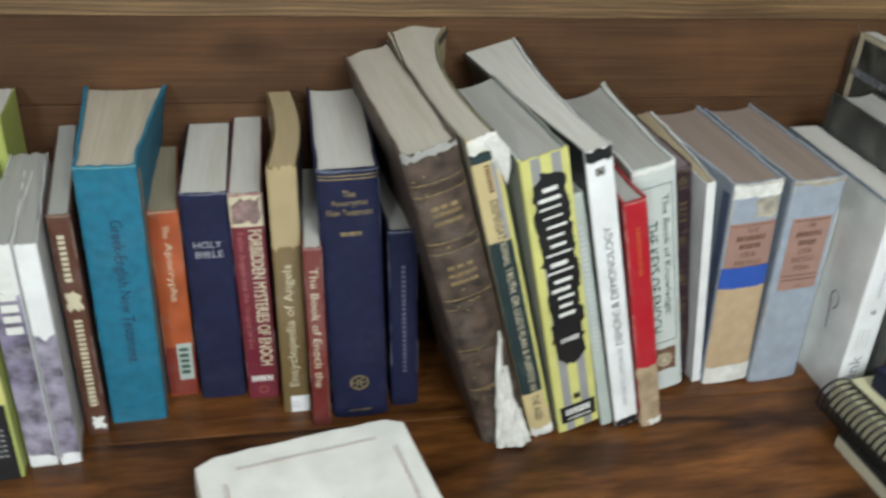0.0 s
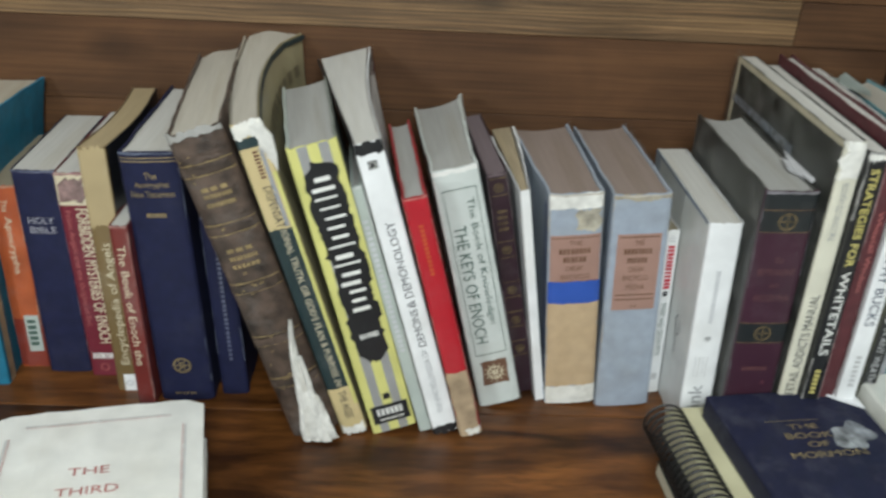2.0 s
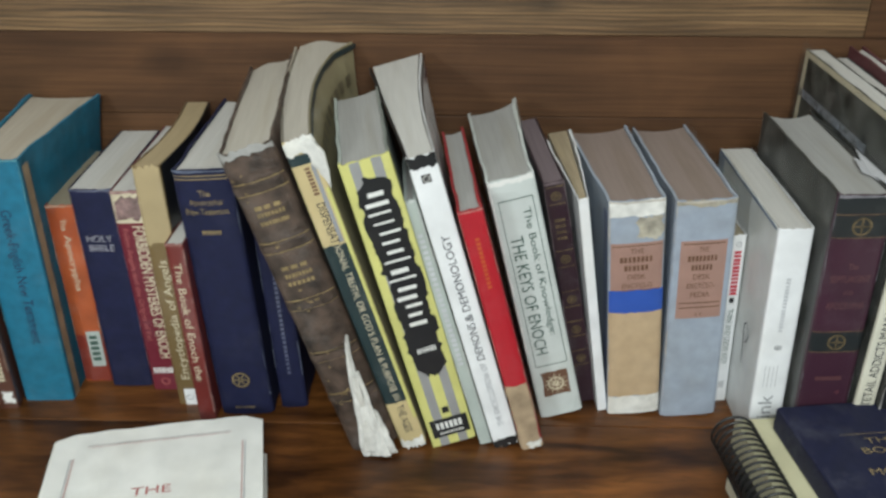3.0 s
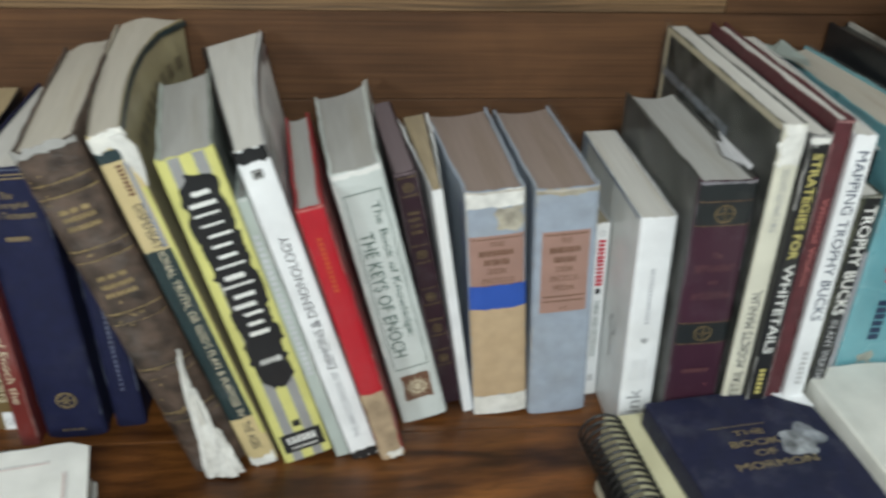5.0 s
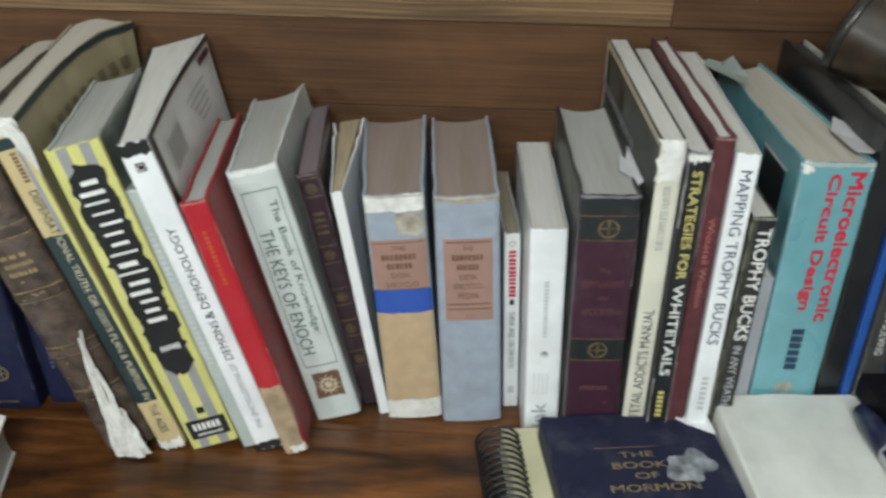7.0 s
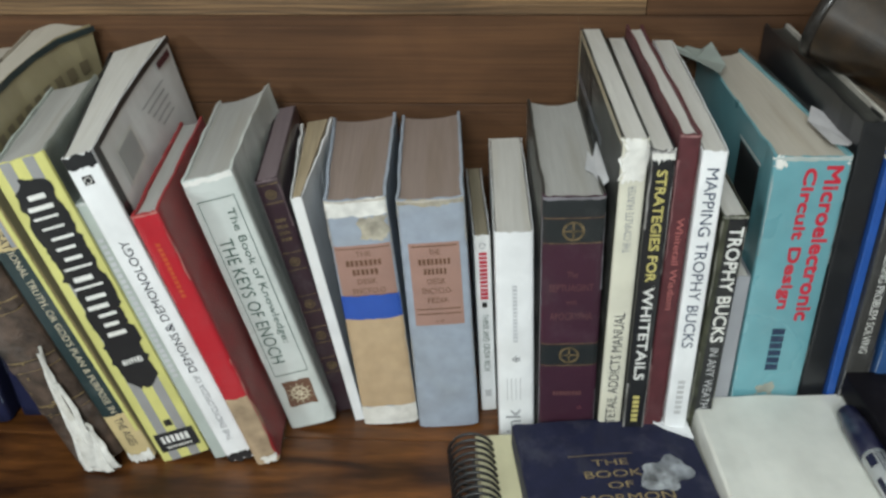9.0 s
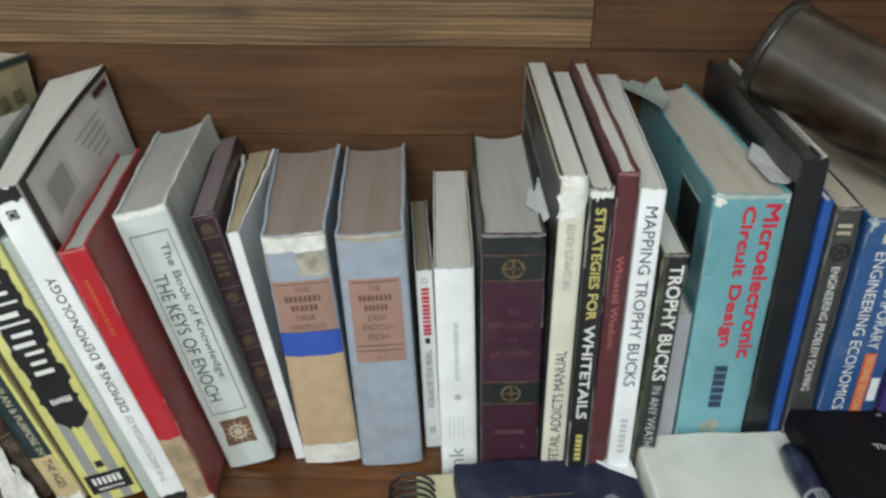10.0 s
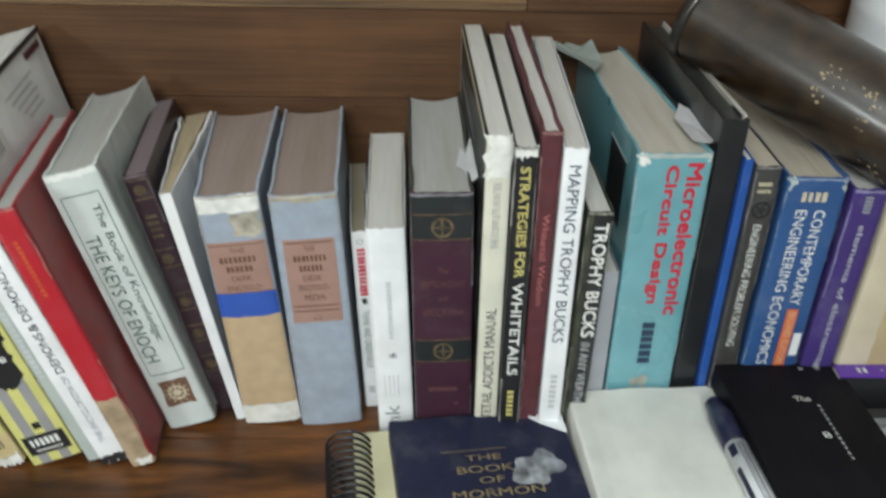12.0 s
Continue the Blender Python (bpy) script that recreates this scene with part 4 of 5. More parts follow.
b.text("MAPPING TROPHY BUCKS", 0.26, 0.74, 0.479, 0.96, "down", INK_NAVY)
b.bars(7, 0.36, 0.66, 0.266, 0.378, "down", INK_PALE)
b = Book("camouflage_paperback", "dark camouflage paperback with white lettering", (0.7695, -0.236, -0.6, 1), (0.0170, 0.236, 0.150), C_CAMO, P_WHITE, hard=False, seed=33)
b.patch("black_strip", 0.25, 1.0, 0.0, 0.99, C_BLACK, jag=0.0008)
b.text("TROPHY BUCKS", 0.34, 0.86, 0.573, 0.964, "down", INK_WHITE, heavy=0.0004)
b.text("IN ANY WEATHER", 0.42, 0.78, 0.283, 0.552, "down", INK_PALE)
b = Book("grey_slim_booklet", "slim plain grey booklet", (0.7905, -0.222, 0, 1), (0.0120, 0.180, 0.150), C_LTGREY, P_WHITE, hard=False, seed=34, bulge=0.0015)

b = Book("aqua_textbook", "thick aqua textbook in a worn glossy jacket", (0.8055, -0.217, 0.2, 1.5), (0.0500, 0.269, 0.212), C_AQUA, P_BEIGE, bulge=0.003, sharp=6, seed=35, sag=0.002, bend=lambda x, y, z: (x - 0.015 * x / 0.05 * max(0, y / 0.212) ** 1.3, y, z))
b.text("Microelectronic", 0.68, 0.88, 0.524, 0.973, "down", INK_RED, heavy=0.0009)
b.text("Circuit Design", 0.36, 0.56, 0.561, 0.967, "down", INK_RED, heavy=0.0009)
b.bars(6, 0.42, 0.60, 0.356, 0.498, "down", INK_NAVY, gap=0.2)
b.patch("small_device", 0.38, 0.62, 0.275, 0.31, gloss("worn_device", (0.36, 0.38, 0.33), var=0.5, scuff=0.5), jag=0.002, jag_all=True)
b.side("black_picture", 0.10, 0.32, 0.74, 0.93, C_BLACK, right=False, label="dark photograph on the cover")
b.side("picture_rule", 0.09, 0.33, 0.935, 0.942, INK_WHITE, right=False)
b.patch("worn_corner", 0.0, 0.14, 0.972, 1.0, C_TORN, jag=0.002, jag_all=True)
b.patch("worn_corner", 0.92, 1.0, 0.980, 1.0, C_TORN, jag=0.002, jag_all=True)
b.patch("worn_edge", 0.1, 0.95, 0.990, 1.0, C_PALE, jag=0.0008)

b = Book("black_binder", "tall plain black hardback book", (0.8575, -0.214, 0, 2), (0.0180, 0.291, 0.208), C_BLACK, C_CHARCOAL, bulge=0.0012, seed=36)
part("worn_edge", *box(0.0155, 0.0178, 0.004, 0.204, 0.2885, 0.2926, 0.0004), gloss("pale_worn_board", (0.42, 0.40, 0.36), var=0.5, rough=0.6), b.root, "pale worn edge of the board")
b = Book("bright_blue_booklet", "slim bright blue booklet", (0.8765, -0.217, 0, 1.5), (0.0060, 0.265, 0.2), C_BLUE, P_WHITE, hard=False, bulge=0.001, seed=37)
b = Book("grey_engineering_book", "dark grey paperback with white lettering", (0.8835, -0.219, 0, 1), (0.0175, 0.262, 0.2), C_DKGREY, P_TAN, hard=False, seed=38)
b.bars(5, 0.2, 0.75, 0.945, 0.955, "across", INK_CREAM)
b.bars(6, 0.2, 0.75, 0.925, 0.935, "across", INK_CREAM)
b.ring(0.5, 0.876, 0.0065, C_BLACK, 5)
b.text("ENGINEERING PROBLEM SOLVING", 0.34, 0.66, 0.44, 0.832, "down", INK_WHITE)
b = Book("blue_economics_book", "thick blue textbook with white lettering", (0.9035, -0.220, -0.6, 1), (0.0415, 0.254, 0.2), C_STEEL, P_TAN, bulge=0.003, sharp=6, seed=39)
b.bars(4, 0.28, 0.72, 0.93, 0.958, "across", INK_CREAM)
b.text("CONTEMPORARY", 0.55, 0.74, 0.60, 0.905, "down", INK_WHITE)
b.text("ENGINEERING ECONOMICS", 0.24, 0.43, 0.39, 0.905, "down", INK_WHITE)
b.patch("orange_band", 0.56, 0.76, 0.385, 0.585, INK_ORANGE, lift=0.0006)
b.text("SECOND EDITION", 0.60, 0.72, 0.392, 0.578, "down", INK_CREAM, lift=0.0010)
b.patch("worn_corner", 0.0, 0.12, 0.965, 1.0, C_PALE, jag=0.002, jag_all=True)
b.patch("worn_corner", 0.92, 1.0, 0.965, 1.0, C_PALE, jag=0.002, jag_all=True)
b.patch("white_tag", 0.80, 0.95, 0.42, 0.50, C_WHITE)
b = Book("purple_electromagnetics_book", "purple textbook with pale lettering", (0.9475, -0.221, -1.0, 1), (0.0240, 0.246, 0.2), C_PURPLE, P_WHITE, bulge=0.003, sharp=6, seed=40)
b.text("elements of electromagnetics", 0.36, 0.62, 0.27, 0.89, "down", INK_PALE)
b.bars(5, 0.38, 0.60, 0.925, 0.98, "down", INK_GREY)
b = Book("beige_thick_book", "thick plain beige book", (0.9745, -0.221, -1.0, 1), (0.0620, 0.238, 0.2), gloss("cream_beige_card", (0.58, 0.50, 0.37), rough=0.5), P_TAN, bulge=0.004, sharp=6, seed=41)
b.patch("yellowed_band", 0.35, 0.75, 0.0, 1.0, gloss("yellowed_card", (0.50, 0.39, 0.22), rough=0.6), jag=0.0008, jag_all=True)


# clear film jackets, a little larger than the boards that they cover
def film_material():
    m = bpy.data.materials.new("clear_film")
    m.use_nodes = True
    n, l = m.node_tree.nodes, m.node_tree.links
    n.remove(n["Principled BSDF"])
    clear, shine, mix, cloud, r = n.new("ShaderNodeBsdfTransparent"), n.new("ShaderNodeBsdfPrincipled"), n.new("ShaderNodeMixShader"), n.new("ShaderNodeTexNoise"), n.new("ShaderNodeMapRange")
    tc, bp = n.new("ShaderNodeTexCoord"), n.new("ShaderNodeBump")
    cloud.inputs["Scale"].default_value, cloud.inputs["Detail"].default_value = 38.0, 6
    l.new(tc.outputs["Object"], cloud.inputs["Vector"])
    clear.inputs[0].default_value = (0.94, 0.95, 0.95, 1)
    shine.inputs["Base Color"].default_value = (0.62, 0.62, 0.60, 1)
    shine.inputs["Roughness"].default_value = 0.22
    r.inputs[1].default_value, r.inputs[2].default_value, r.inputs[3].default_value, r.inputs[4].default_value = 0.35, 0.75, 0.02, 0.17
    bp.inputs["Strength"].default_value, bp.inputs["Distance"].default_value = 0.5, 0.002
    l.new(cloud.outputs["Fac"], r.inputs[0])
    l.new(cloud.outputs["Fac"], bp.inputs["Height"])
    l.new(bp.outputs[0], shine.inputs["Normal"])
    l.new(r.outputs[0], mix.inputs[0])
    l.new(clear.outputs[0], mix.inputs[1])
    l.new(shine.outputs[0], mix.inputs[2])
    l.new(mix.outputs[0], n["Material Output"].inputs[0])
    return m


M_FILM = film_material()


def film_jacket(bk, right, rise, puff, back=1.0, low=0.0):
    """A wavy sheet of film along one board; rise: how far it stands over the head; puff: how far it bags out."""
    v, f, ny, nz, rg = [], [], 14, 16, random.Random(len(bk.root.name) + right)
    ph = rg.uniform(0, 6)
    for k in range(nz + 1):
        for i in range(ny + 1):
            s, t = i / ny, k / nz
            out = 0.0012 + puff * math.sin(math.pi * min(1, s * 1.1)) * (0.35 + 0.65 * t) * (0.75 + 0.25 * math.sin(9 * t + 5 * s + ph))
            z = (low + (1 - low) * t) * bk.h + rise * t ** 8 * (0.4 + 0.6 * s + 0.22 * math.sin(17 * s + ph))
            v.append(bk.put((bk.th + out if right else -out, s * back * bk.dep, z)))
    for k in range(nz):
        for i in range(ny):
            q = k * (ny + 1) + i
            f.append((q, q + 1, q + ny + 2, q + ny + 1))
    part("film_jacket", v, f, M_FILM, bk.root, "wavy clear film jacket", smooth=True)


BY_NAME = {bk.root.name: bk for bk in SHELVED}
for name, right, rise, puff, back in (("cream_deer_manual", False, 0.006, 0.005, 1.03), ("burgundy_septuagint", False, 0.003, 0.0015, 1.01), ("taped_encyclopedia", False, 0.003, 0.001, 1.0), ("taped_encyclopedia", True, 0.004, 0.0004, 1.02), ("blue_grey_encyclopedia", True, 0.004, 0.0016, 1.03),
                                      ("pale_grey_keys_book", True, 0.003, 0.001, 1.0), ("red_taped_book", True, 0.002, 0.0015, 1.0), ("aqua_textbook", True, 0.002, 0.001, 1.0)):
    film_jacket(BY_NAME[name], right, rise, puff, back)

# rubbed heads and joints of the older spines
RUBBED = {"blue_testament": (0.12, 0.14, 0.20), "holy_bible": (0.12, 0.13, 0.19), "teal_testament": (0.10, 0.30, 0.36), "orange_apocrypha": (0.50, 0.28, 0.19), "burgundy_septuagint": (0.20, 0.19, 0.21),
          "plum_bible": (0.16, 0.12, 0.13), "taped_encyclopedia": (0.50, 0.46, 0.40), "blue_grey_encyclopedia": (0.50, 0.46, 0.40), "grey_engineering_book": (0.20, 0.19, 0.18), "blue_economics_book": (0.22, 0.28, 0.38),
          "maroon_whitetail_book": (0.26, 0.13, 0.13), "black_whitetail_book": (0.30, 0.29, 0.28), "aqua_textbook": (0.46, 0.52, 0.52), "red_slim_book": (0.34, 0.18, 0.16), "mysteries_paperback": (0.36, 0.20, 0.20), "red_taped_book": (0.55, 0.20, 0.18),
          "pale_green_book": (0.56, 0.58, 0.56), "purple_electromagnetics_book": (0.22, 0.20, 0.34), "brown_paperback": (0.26, 0.17, 0.13), "camouflage_paperback": (0.26, 0.26, 0.22), "blue_slim_book": (0.12, 0.14, 0.20)}
for bk in SHELVED:
    if bk.root.name in RUBBED:
        worn = mat("rubbed_" + bk.root.name, RUBBED[bk.root.name], 0.75, 0.35, 120, 0.3, 600)
        bk.patch("rubbed_head", 0, 1, 1 - 0.0016 / bk.h, 1.0, worn, jag=0.0007, lift=0.0011)
        for side in (0, 1):
            w, top = bk.rng.uniform(0.0006, 0.0011) / bk.th, bk.rng.uniform(0.94, 0.99)
            for v1 in (top, bk.rng.uniform(0.35, 0.55)):
                u0 = 0 if side == 0 else 1 - w
                bk.patch("rubbed_joint", u0, u0 + w, v1 - bk.rng.uniform(0.15, 0.35), v1, worn, jag=0.0004, jag_all=True, lift=0.0011)

# ---- things lying in front of the row ----
def lying(x, y, z, yaw):
    """A pose for a book on its back: spine to -x, head to +y, cover up."""
    return Matrix.Translation((x, y, z)) @ Matrix.Rotation(radians(yaw), 4, "Z") @ Matrix(((0, 1, 0, 0), (0, 0, 1, 0), (1, 0, 0, 0), (0, 0, 0, 1)))


def cover_text(bk, words, y0, y1, v0, v1, material, name="title", lift=0.0007, bars=0):
    v, f = bar_row(bars, bk.rng) if bars else letters(words)
    pts = spread(v, (y0 * bk.dep, y1 * bk.dep, v0 * bk.h, v1 * bk.h), "across")
    return part(name, [bk.put((bk.th + lift, p, q)) for p, q in pts], f, material, bk.root)


C_IVORY = gloss("ivory_cover", (0.74, 0.735, 0.70), rough=0.55, coat=0.05, scuff=0.1)
t = Book("white_third_book", "thick white book with a red and black title", (0, 0, 0, 0), (0.039, 0.235, 0.162), C_IVORY, P_WHITE, seed=50, bulge=0.003, group="books lying in front of the row", pose_m=lying(0.1065, -0.4950, 0.0, 11.0), bend=lambda x, y, z: (x, y, z - 0.008 * max(0, 1 - min(max(y, 0), 0.162 - y) / 0.0135) ** 1.5 * (z > 0.22)))
for y0, y1, v0, v1, m in ((0.16, 0.84, 0.922, 0.9245, INK_GREY), (0.16, 0.84, 0.914, 0.916, INK_ROSE), (0.100, 0.1035, 0.15, 0.865, INK_ROSE), (0.900, 0.9035, 0.15, 0.865, INK_ROSE), (0.088, 0.0915, 0.15, 0.865, INK_GREY), (0.912, 0.9155, 0.15, 0.865, INK_GREY)):
    t.side("border_rule", y0, y1, v0, v1, m)
cover_text(t, "THE", 0.40, 0.58, 0.655, 0.69, INK_ROSE)
cover_text(t, "THIRD", 0.36, 0.63, 0.565, 0.60, INK_ROSE)

pad = tagged(new("writing_pad"), "thin cream writing pad under the spiral notebook", "notepad", "books lying in front of the row")
pad.matrix_world = Matrix.Translation((0.652, -0.474, 0)) @ Matrix.Rotation(radians(4.0), 4, "Z")
part("page_block", *box(-0.036, 0.120, 0, 0.205, 0.0, 0.0125, 0.0006), paper("pale_pad_pages", (0.52, 0.49, 0.38)), pad)
part("cover", *box(-0.0365, 0.1205, -0.0005, 0.2055, 0.0126, 0.0138, 0.0003), C_BLACK, pad, "black pad cover")

nb = tagged(new("spiral_notebook"), "cream spiral notebook with a black wire coil", "notebook", "books lying in front of the row")
nb.matrix_world = Matrix.Translation((0.648, -0.468, 0.014)) @ Matrix.Rotation(radians(6.0), 4, "Z")
part("back_cover", *box(-0.012, 0.140, 0, 0.236, 0.0, 0.0012, 0.0004), C_BLACK, nb)
part("page_block", *box(-0.010, 0.139, 0.001, 0.235, 0.0012, 0.0245, 0.0006), paper("cream_pages", (0.55, 0.52, 0.36)), nb)
part("front_sheet", *box(-0.010, 0.139, 0.0006, 0.2355, 0.0246, 0.0262, 0.0004), mat("cream_sheet", (0.58, 0.55, 0.36), 0.7, 0.12, 30, 0.1, 300), nb)
coil_v, coil_f = [], []
turns, seg, ring, rad, wire = 34, 22, 6, 0.0172, 0.0012
for i in range(turns * seg + 1):
    a = 2 * math.pi * i / seg
    cx, cz, cy = -0.0135 + rad * math.cos(a), 0.0185 + rad * math.sin(a) * 1.05, 0.004 + 0.228 * i / (turns * seg)
    for k in range(ring):
        c = 2 * math.pi * k / ring
        coil_v.append((cx + wire * math.cos(c) * math.cos(a), cy + wire * math.sin(c), cz + wire * math.cos(c) * math.sin(a)))
for i in range(turns * seg):
    for k in range(ring):
        q = (k + 1) % ring
        coil_f.append((i * ring + k, i * ring + q, (i + 1) * ring + q, (i + 1) * ring + k))
part("coil", coil_v, coil_f, gloss("black_wire", (0.010, 0.010, 0.011), rough=0.35, scuff=0.03, coat=0.1), nb, "black wire coil", smooth=True)

mb = Book("dark_blue_scripture", "dark blue softcover book with gilt title and folded corner", (0, 0, 0, 0), (0.0218, 0.190, 0.126), cloth("worn_navy_cover", (0.010, 0.012, 0.038), scuff=0.22, coat=0.1, spec=0.3), P_WHITE, hard=False, seed=51, bulge=0.002, group="books lying in front of the row", pose_m=lying(0.666, -0.4345, 0.0406, 7.0))
cover_text(mb, "THE", 0.38, 0.58, 0.745, 0.775, GILT)
cover_text(mb, "BOOK", 0.32, 0.64, 0.685, 0.720, GILT)
cover_text(mb, "OF", 0.43, 0.57, 0.630, 0.662, GILT)
cover_text(mb, "MORMON", 0.27, 0.77, 0.565, 0.602, GILT)
mb.side("gilt_rule", 0.25, 0.62, 0.80, 0.803, GILT)
rng = random.Random(9)
blob = [(0, 0.755, 0.675)]
for k in range(28):
    a = 2 * math.pi * k / 28
    r = 0.13 * (1 + 0.22 * math.sin(2 * a + 0.6) + 0.16 * math.sin(5 * a + 2)) + rng.uniform(-0.008, 0.008)
    blob.append((0, 0.765 + r * math.cos(a), 0.685 + 0.68 * r * math.sin(a)))
part("pale_picture", [(mb.th + 0.0005, p * mb.dep, q * mb.h) for _, p, q in blob], [(0, k + 1, (k + 1) % 28 + 1) for k in range(28)], mat("pale_blotch", (0.34, 0.36, 0.38), 0.5, 0.9, 90, 0.1, 300, stain=0.9, tint=(0.15, 0.17, 0.25)), mb.root, "pale worn picture")
x1 = mb.th
CORNER = [(x1 + 0.0005, 0.74 * mb.dep, mb.h), (x1 + 0.0005, mb.dep * 1.002, mb.h), (x1 + 0.0005, mb.dep * 1.002, 0.85 * mb.h), (x1 + 0.0014, 0.86 * mb.dep, 0.91 * mb.h)]
part("white_corner", CORNER + [(p + (0.0012, 0.0022, 0.0012, 0.0030)[k], s, t2) for k, (p, s, t2) in enumerate(CORNER)], [(0, 3, 2, 1), (4, 5, 6, 7), (0, 1, 5, 4), (1, 2, 6, 5), (2, 3, 7, 6), (3, 0, 4, 7)], C_WHITE, mb.root, "white page bared at the torn corner")

wb = Book("white_hardback", "thick plain off-white hardback", (0, 0, 0, 0), (0.075, 0.235, 0.128), gloss("off_white_cover", (0.66, 0.66, 0.61), rough=0.5, coat=0.1), P_GREY, seed=52, bulge=0.003, group="books lying in front of the row", pose_m=lying(0.789, -0.4605, 0.0, 3.0))

bk = Book("black_paperback", "black paperback with small white lettering", (0, 0, 0, 0), (0.020, 0.180, 0.090), mat("matt_black_cover", (0.006, 0.005, 0.007), 0.6, 0.3, 40, 0.1, 300, spec=0.15), P_GREY, hard=False, seed=53, bulge=0.002, group="books lying in front of the row", pose_m=lying(0.8955, -0.402, 0.0775, 3.0))
cover_text(bk, "The", 0.47, 0.60, 0.752, 0.782, INK_WHITE)
for k in range(12):
    cover_text(bk, "", 0.625, 0.648, 0.716 - 0.026 * k, 0.728 - 0.026 * k, INK_PALE, "lettering", bars=2)
cover_text(bk, "B", 0.53, 0.585, 0.545, 0.575, INK_WHITE)
for k in range(2):
    bk.side("small_mark", 0.66 + 0.14 * k, 0.70 + 0.14 * k, 0.945, 0.958, INK_GREY)
ub = Book("dark_book_below", "dark hardback lying under the black paperback", (0, 0, 0, 0), (0.076, 0.205, 0.15), C_DKGREY, P_GREY, seed=55, group="books lying in front of the row", pose_m=lying(0.915, -0.453, 0.0, 1.0))
pb = Book("purple_paperback_on_edge", "bright purple paperback resting on its fore-edge", (0, 0, 0, 0), (0.0150, 0.150, 0.0995), gloss("bright_purple_card", (0.10, 0.025, 0.33)), P_WHITE, hard=False, seed=54, bulge=0.001, left=C_BLACK, right=C_BLACK, group="books lying in front of the row", pose_m=Matrix(((0, 0, 1, 0.972), (-1, 0, 0, -0.2255), (0, -1, 0, 0.1), (0, 0, 0, 1))))
pb.bars(2, 0.35, 0.75, 0.10, 0.16, "up", INK_PALE)
pb.bars(1, 0.5, 0.62, 0.22, 0.235, "up", INK_PALE)
pb.bars(2, 0.35, 0.75, 0.28, 0.36, "up", INK_PALE)


def scrap(name, label, pts, z, material, curl=0.004, seed=1):
    """A torn flake of paper that lies at height z; pts: its outline in the plan."""
    rg = random.Random(seed)
    n = len(pts)
    cx, cy = sum(p[0] for p in pts) / n, sum(p[1] for p in pts) / n
    v = [(cx, cy, z)] + [(x, y, z + curl * rg.random()) for x, y in pts]
    v += [(x, y, q + 0.0004) for x, y, q in v]
    k = n + 1
    f = [(k, k + i + 1, k + (i + 1) % n + 1) for i in range(n)] + [(0, (i + 1) % n + 1, i + 1) for i in range(n)] + [(i + 1, (i + 1) % n + 1, k + (i + 1) % n + 1, k + i + 1) for i in range(n)]
    return tagged(new(name, mesh_of(name, v, f, material)), label, "paper")


scrap("torn_paper_scrap", "torn white scrap of paper on the burgundy volume", [(0.687, -0.195), (0.691, -0.168), (0.694, -0.176), (0.699, -0.150), (0.701, -0.214), (0.696, -0.220), (0.692, -0.200)], 0.2465, gloss("grey_white_paper", (0.52, 0.52, 0.54), rough=0.6), 0.003, 3)
scrap("jacket_flap", "loose clear flap of the aqua book's jacket", [(0.844, -0.205), (0.841, -0.165), (0.850, -0.142), (0.858, -0.155), (0.861, -0.20), (0.853, -0.211)], 0.2705, gloss("milky_film", (0.50, 0.49, 0.50), rough=0.4, coat=0.2), 0.006, 4)
scrap("torn_jacket_corner", "torn aqua jacket corner behind the textbook", [(0.774, -0.035), (0.772, -0.012), (0.783, -0.018), (0.788, -0.006), (0.799, -0.010), (0.8085, -0.006), (0.8085, -0.06), (0.798, -0.085), (0.790, -0.05)], 0.2700, gloss("faded_aqua", (0.31, 0.36, 0.335), rough=0.6), 0.008, 6)

# torn strips of paper that hang between two leaning books
rng = random.Random(21)
strips = tagged(new("torn_paper_strips"), "crumpled white strips of torn paper hanging between books", "paper")
for k in range(8):
    v, f, n = [], [], 10
    off, w0 = (k - 3.5) / 3.5, rng.uniform(0.004, 0.009)
    top = (0.122, 0.118, 0.085, 0.07, 0.09, 0.055, 0.05, 0.045)[k]
    for i in range(n + 1):
        s = i / n
        z = top * (1 - s) + 0.0006 + (0.006 * rng.random() if s == 1 else 0)
        cx = 0.3185 - 0.19 * z + off * 0.0115 * (1 - z / 0.125) ** 0.8 + rng.uniform(-0.0008, 0.0008)
        y = -0.2385 - 0.003 * abs(math.sin(5 * s + 2 * k)) - 0.0009 * (k % 3)
        wd = w0 * (0.5 + 0.9 * s)
        for u, dy in ((-0.5, 0.0), (0.0, -0.0015), (0.5, 0.0004)):
            v.append((cx + u * wd, y + dy + rng.uniform(-0.0005, 0.0005), z))
            v.append((cx + u * wd, y + dy + 0.0005, z))
    for i in range(n):
        for u in range(2):
            a, c = i * 6 + 2 * u, (i + 1) * 6 + 2 * u
            f.append((a, c, c + 2, a + 2))
            f.append((a + 1, a + 3, c + 3, c + 1))
        f.append((i * 6, i * 6 + 1, i * 6 + 7, i * 6 + 6))
        f.append((i * 6 + 4, i * 6 + 10, i * 6 + 11, i * 6 + 5))
    part("paper_strip", v, f, C_TORN, strips)

# marker pen on the white hardback
mk = tagged(new("marker_pen"), "thick navy marker pen with a white label", "pen")
INKBLUE = gloss("navy_plastic", (0.008, 0.009, 0.034), rough=0.3)
mk.matrix_world = look((0.8785, -0.2490, 0.0840), (0.8840, -0.345, 0.0840)) @ Matrix.Rotation(math.pi, 4, "X")
R = 0.0088
part("cap", *lathe([(0, 0), (R * 0.62, 0.0), (R * 0.8, 0.002), (R * 0.86, 0.012), (R, 0.016), (R, 0.046), (R * 0.97, 0.0465), (0, 0.0465)], 24), INKBLUE, mk, "navy cap", smooth=True)
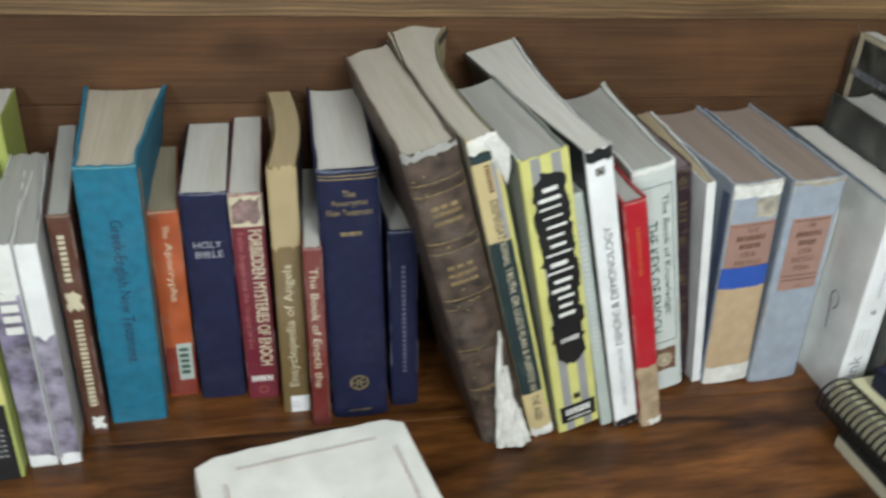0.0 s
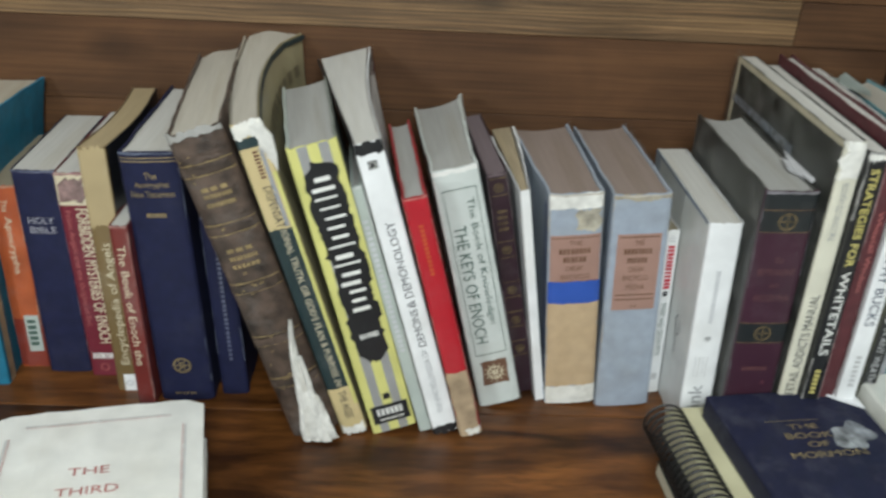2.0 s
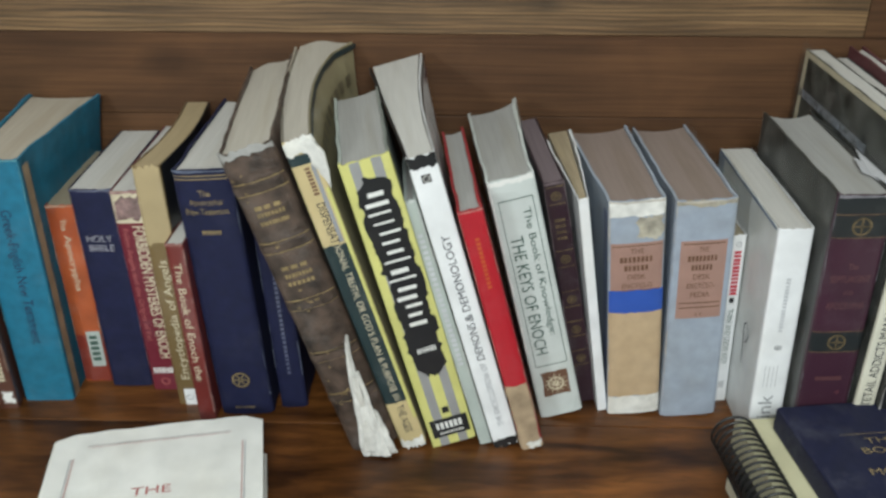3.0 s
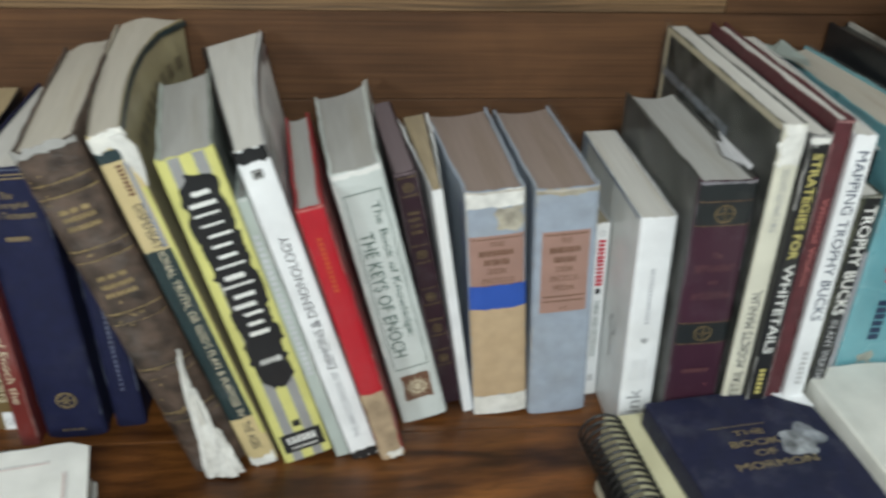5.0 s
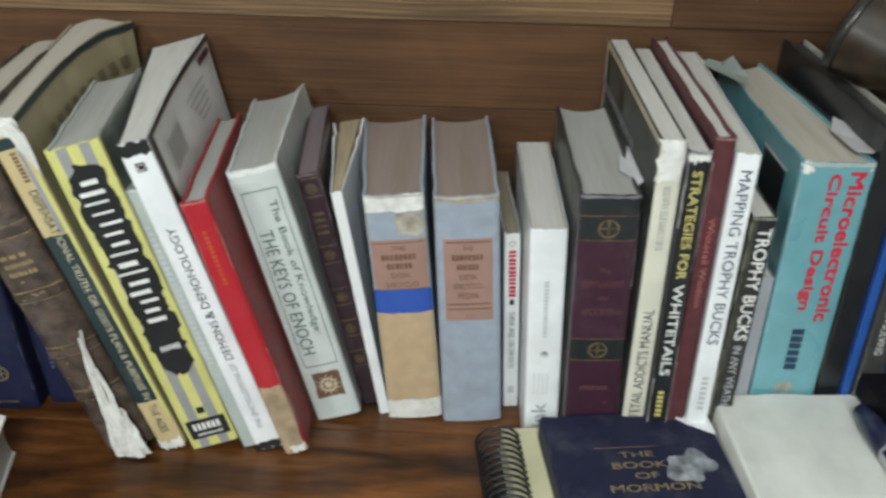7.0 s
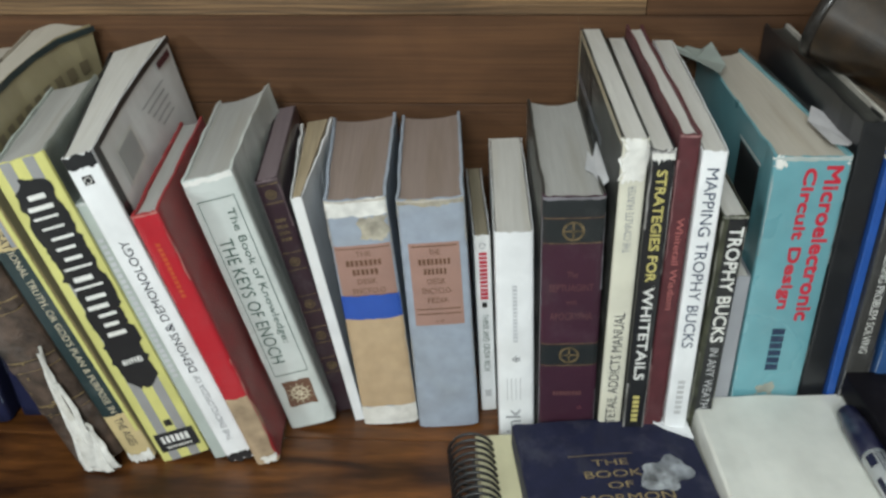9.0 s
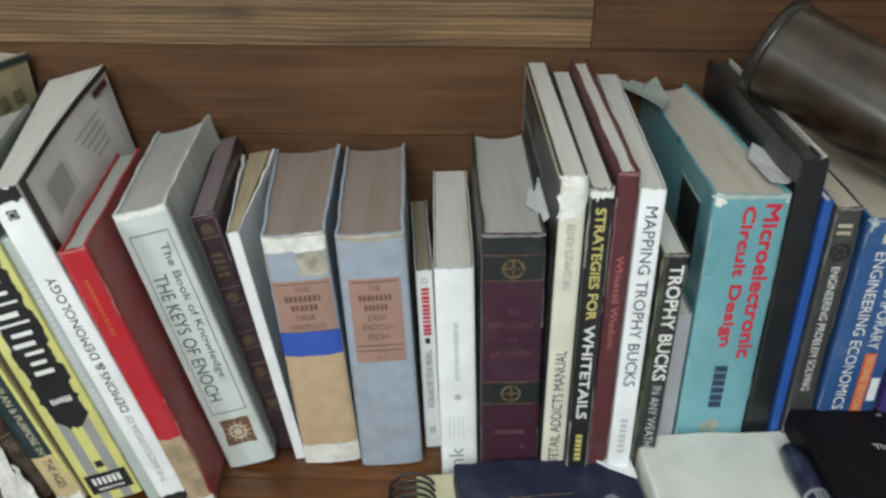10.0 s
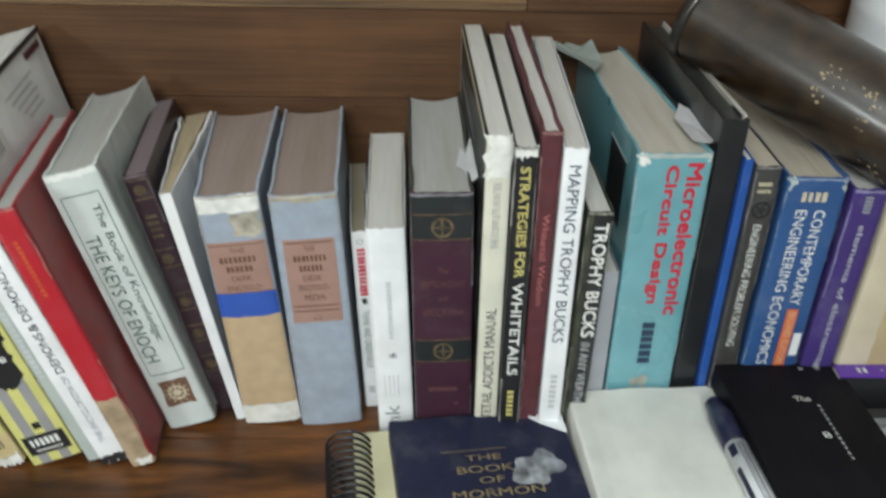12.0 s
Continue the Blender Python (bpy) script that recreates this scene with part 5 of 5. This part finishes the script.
barrel = part("barrel", *lathe([(0, 0.0467), (R * 0.95, 0.047), (R * 0.95, 0.118), (R * 0.85, 0.126), (R * 0.85, 0.131), (0, 0.1315)], 24), C_WHITE, mk, smooth=True)
part("navy_tail", *lathe([(R * 0.962, 0.104), (R * 0.962, 0.1185), (R * 0.87, 0.1265), (R * 0.87, 0.132), (0, 0.1325)], 24), INKBLUE, mk, smooth=True)
for a0, a1, z0, z1 in ((322, 350, 0.070, 0.098), (262, 268, 0.050, 0.102), (276, 279, 0.050, 0.102), (286, 290, 0.050, 0.102), (240, 243, 0.055, 0.1), (300, 340, 0.050, 0.060)):
    v, f = [], []
    for k in range(7):
        a = radians(a0 + (a1 - a0) * k / 6)
        for z in (z0, z1):
            v.append((R * 0.965 * math.cos(a), R * 0.965 * math.sin(a), z))
    part("printed_band", v, [(2 * k, 2 * k + 2, 2 * k + 3, 2 * k + 1) for k in range(6)], INKBLUE, barrel)

# brown flask that lies across the tops of the books
C_FLASK = mat("dark_brown_lacquer", (0.030, 0.017, 0.008), 0.36, 0.7, 60, 0.10, 260, coat=0.30, coat_rough=0.20, stain=0.7, tint=(0.30, 0.32, 0.26), scuff=0.06)
fl = tagged(new("lacquered_flask"), "shiny dark brown lacquered cylinder lying on the books", "flask")
fl.matrix_world = look((0.868, -0.100, 0.330), (1.068, -0.2857, 0.2443)) @ Matrix.Rotation(math.pi, 4, "X")
flask_body = part("body", *lathe([(0, 0.004), (0.032, 0.004), (0.0352, 0.0), (0.0360, 0.002), (0.0362, 0.006), (0.0358, 0.010), (0.0362, 0.05), (0.0366, 0.12), (0.0368, 0.25), (0.035, 0.265), (0, 0.267)], 48), C_FLASK, fl, smooth=True)
part("rim", *lathe([(0.0354, -0.0015), (0.0372, -0.001), (0.0376, 0.0045), (0.0372, 0.0070), (0.0360, 0.0075)], 48), gloss("black_rim", (0.012, 0.009, 0.007)), fl, "dark rim", smooth=True)
FLECK = mat("ochre_chips", (0.32, 0.25, 0.14), 0.7, 0.3, 100, 0.2, 300)
rng = random.Random(5)
CLUSTERS = ((0.110, -0.44), (0.113, -0.60), (0.108, -0.20), (0.138, -0.52), (0.141, -0.17), (0.140, -0.67), (0.165, 0.53), (0.172, 0.62))
for k in range(48):
    c0, c1 = CLUSTERS[k % 8]
    cz, ca = c0 + rng.gauss(0, 0.0045), c1 + rng.gauss(0, 0.08)
    r = rng.uniform(0.0004, 0.0016)
    rr = 0.0367 + (cz - 0.12) * 0.0015
    v = [(rr * 1.004 * math.cos(ca), rr * 1.004 * math.sin(ca), cz)]
    for i in range(7):
        q, s = 2 * math.pi * i / 7, r * rng.uniform(0.5, 1.2)
        aa = ca + s * math.cos(q) / 0.0367
        v.append((rr * math.cos(aa), rr * math.sin(aa), cz + s * math.sin(q)))
    part("paint_chip", v, [(0, i + 1, (i + 1) % 7 + 1) for i in range(7)], FLECK, flask_body)

# white tub behind the flask
tub = tagged(new("white_tub"), "plain white round plastic tub", "tub")
tub.matrix_world = Matrix.Translation((1.0590, -0.0625, 0.2625))
part("body", *lathe([(0, 0), (0.040, 0.0), (0.048, 0.004), (0.0545, 0.014), (0.0575, 0.030), (0.058, 0.15), (0.0605, 0.153), (0.0605, 0.158), (0.057, 0.159), (0.055, 0.15), (0.052, 0.006), (0, 0.005)], 40), C_WHITE, tub, smooth=True)
b = Book("brown_thick_book", "thick brown book under the white tub", (1.040, -0.20, 0, 1), (0.150, 0.262, 0.19), C_DKGREY, P_TAN, bulge=0.003, seed=42)

# clear plastic wrapper
CLEAR = mat("clear_wrapper", (0.45, 0.46, 0.48), 0.15, 0.5, 60, 0.3, 200, coat=0.8)
v, f, n = [], [], 14
for j in range(n + 1):
    for i in range(n + 1):
        x, y = 0.984 + 0.075 * i / n, -0.37 + 0.112 * j / n
        edge = min(i, j, n - i, n - j) / (n / 2)
        v.append((x, y, 0.0765 + 0.022 * edge * (0.5 + noise.noise((x * 60, y * 60, 3))) + 0.003 * rng.random() * edge))
for j in range(n):
    for i in range(n):
        q = j * (n + 1) + i
        f.append((q, q + 1, q + n + 2, q + n + 1))
wrap = tagged(new("plastic_wrapper", mesh_of("plastic_wrapper", v, f, CLEAR)), "crumpled clear plastic wrapper on the stacked books", "wrapper")
so = wrap.modifiers.new("thickness", "SOLIDIFY")
so.thickness = 0.0006
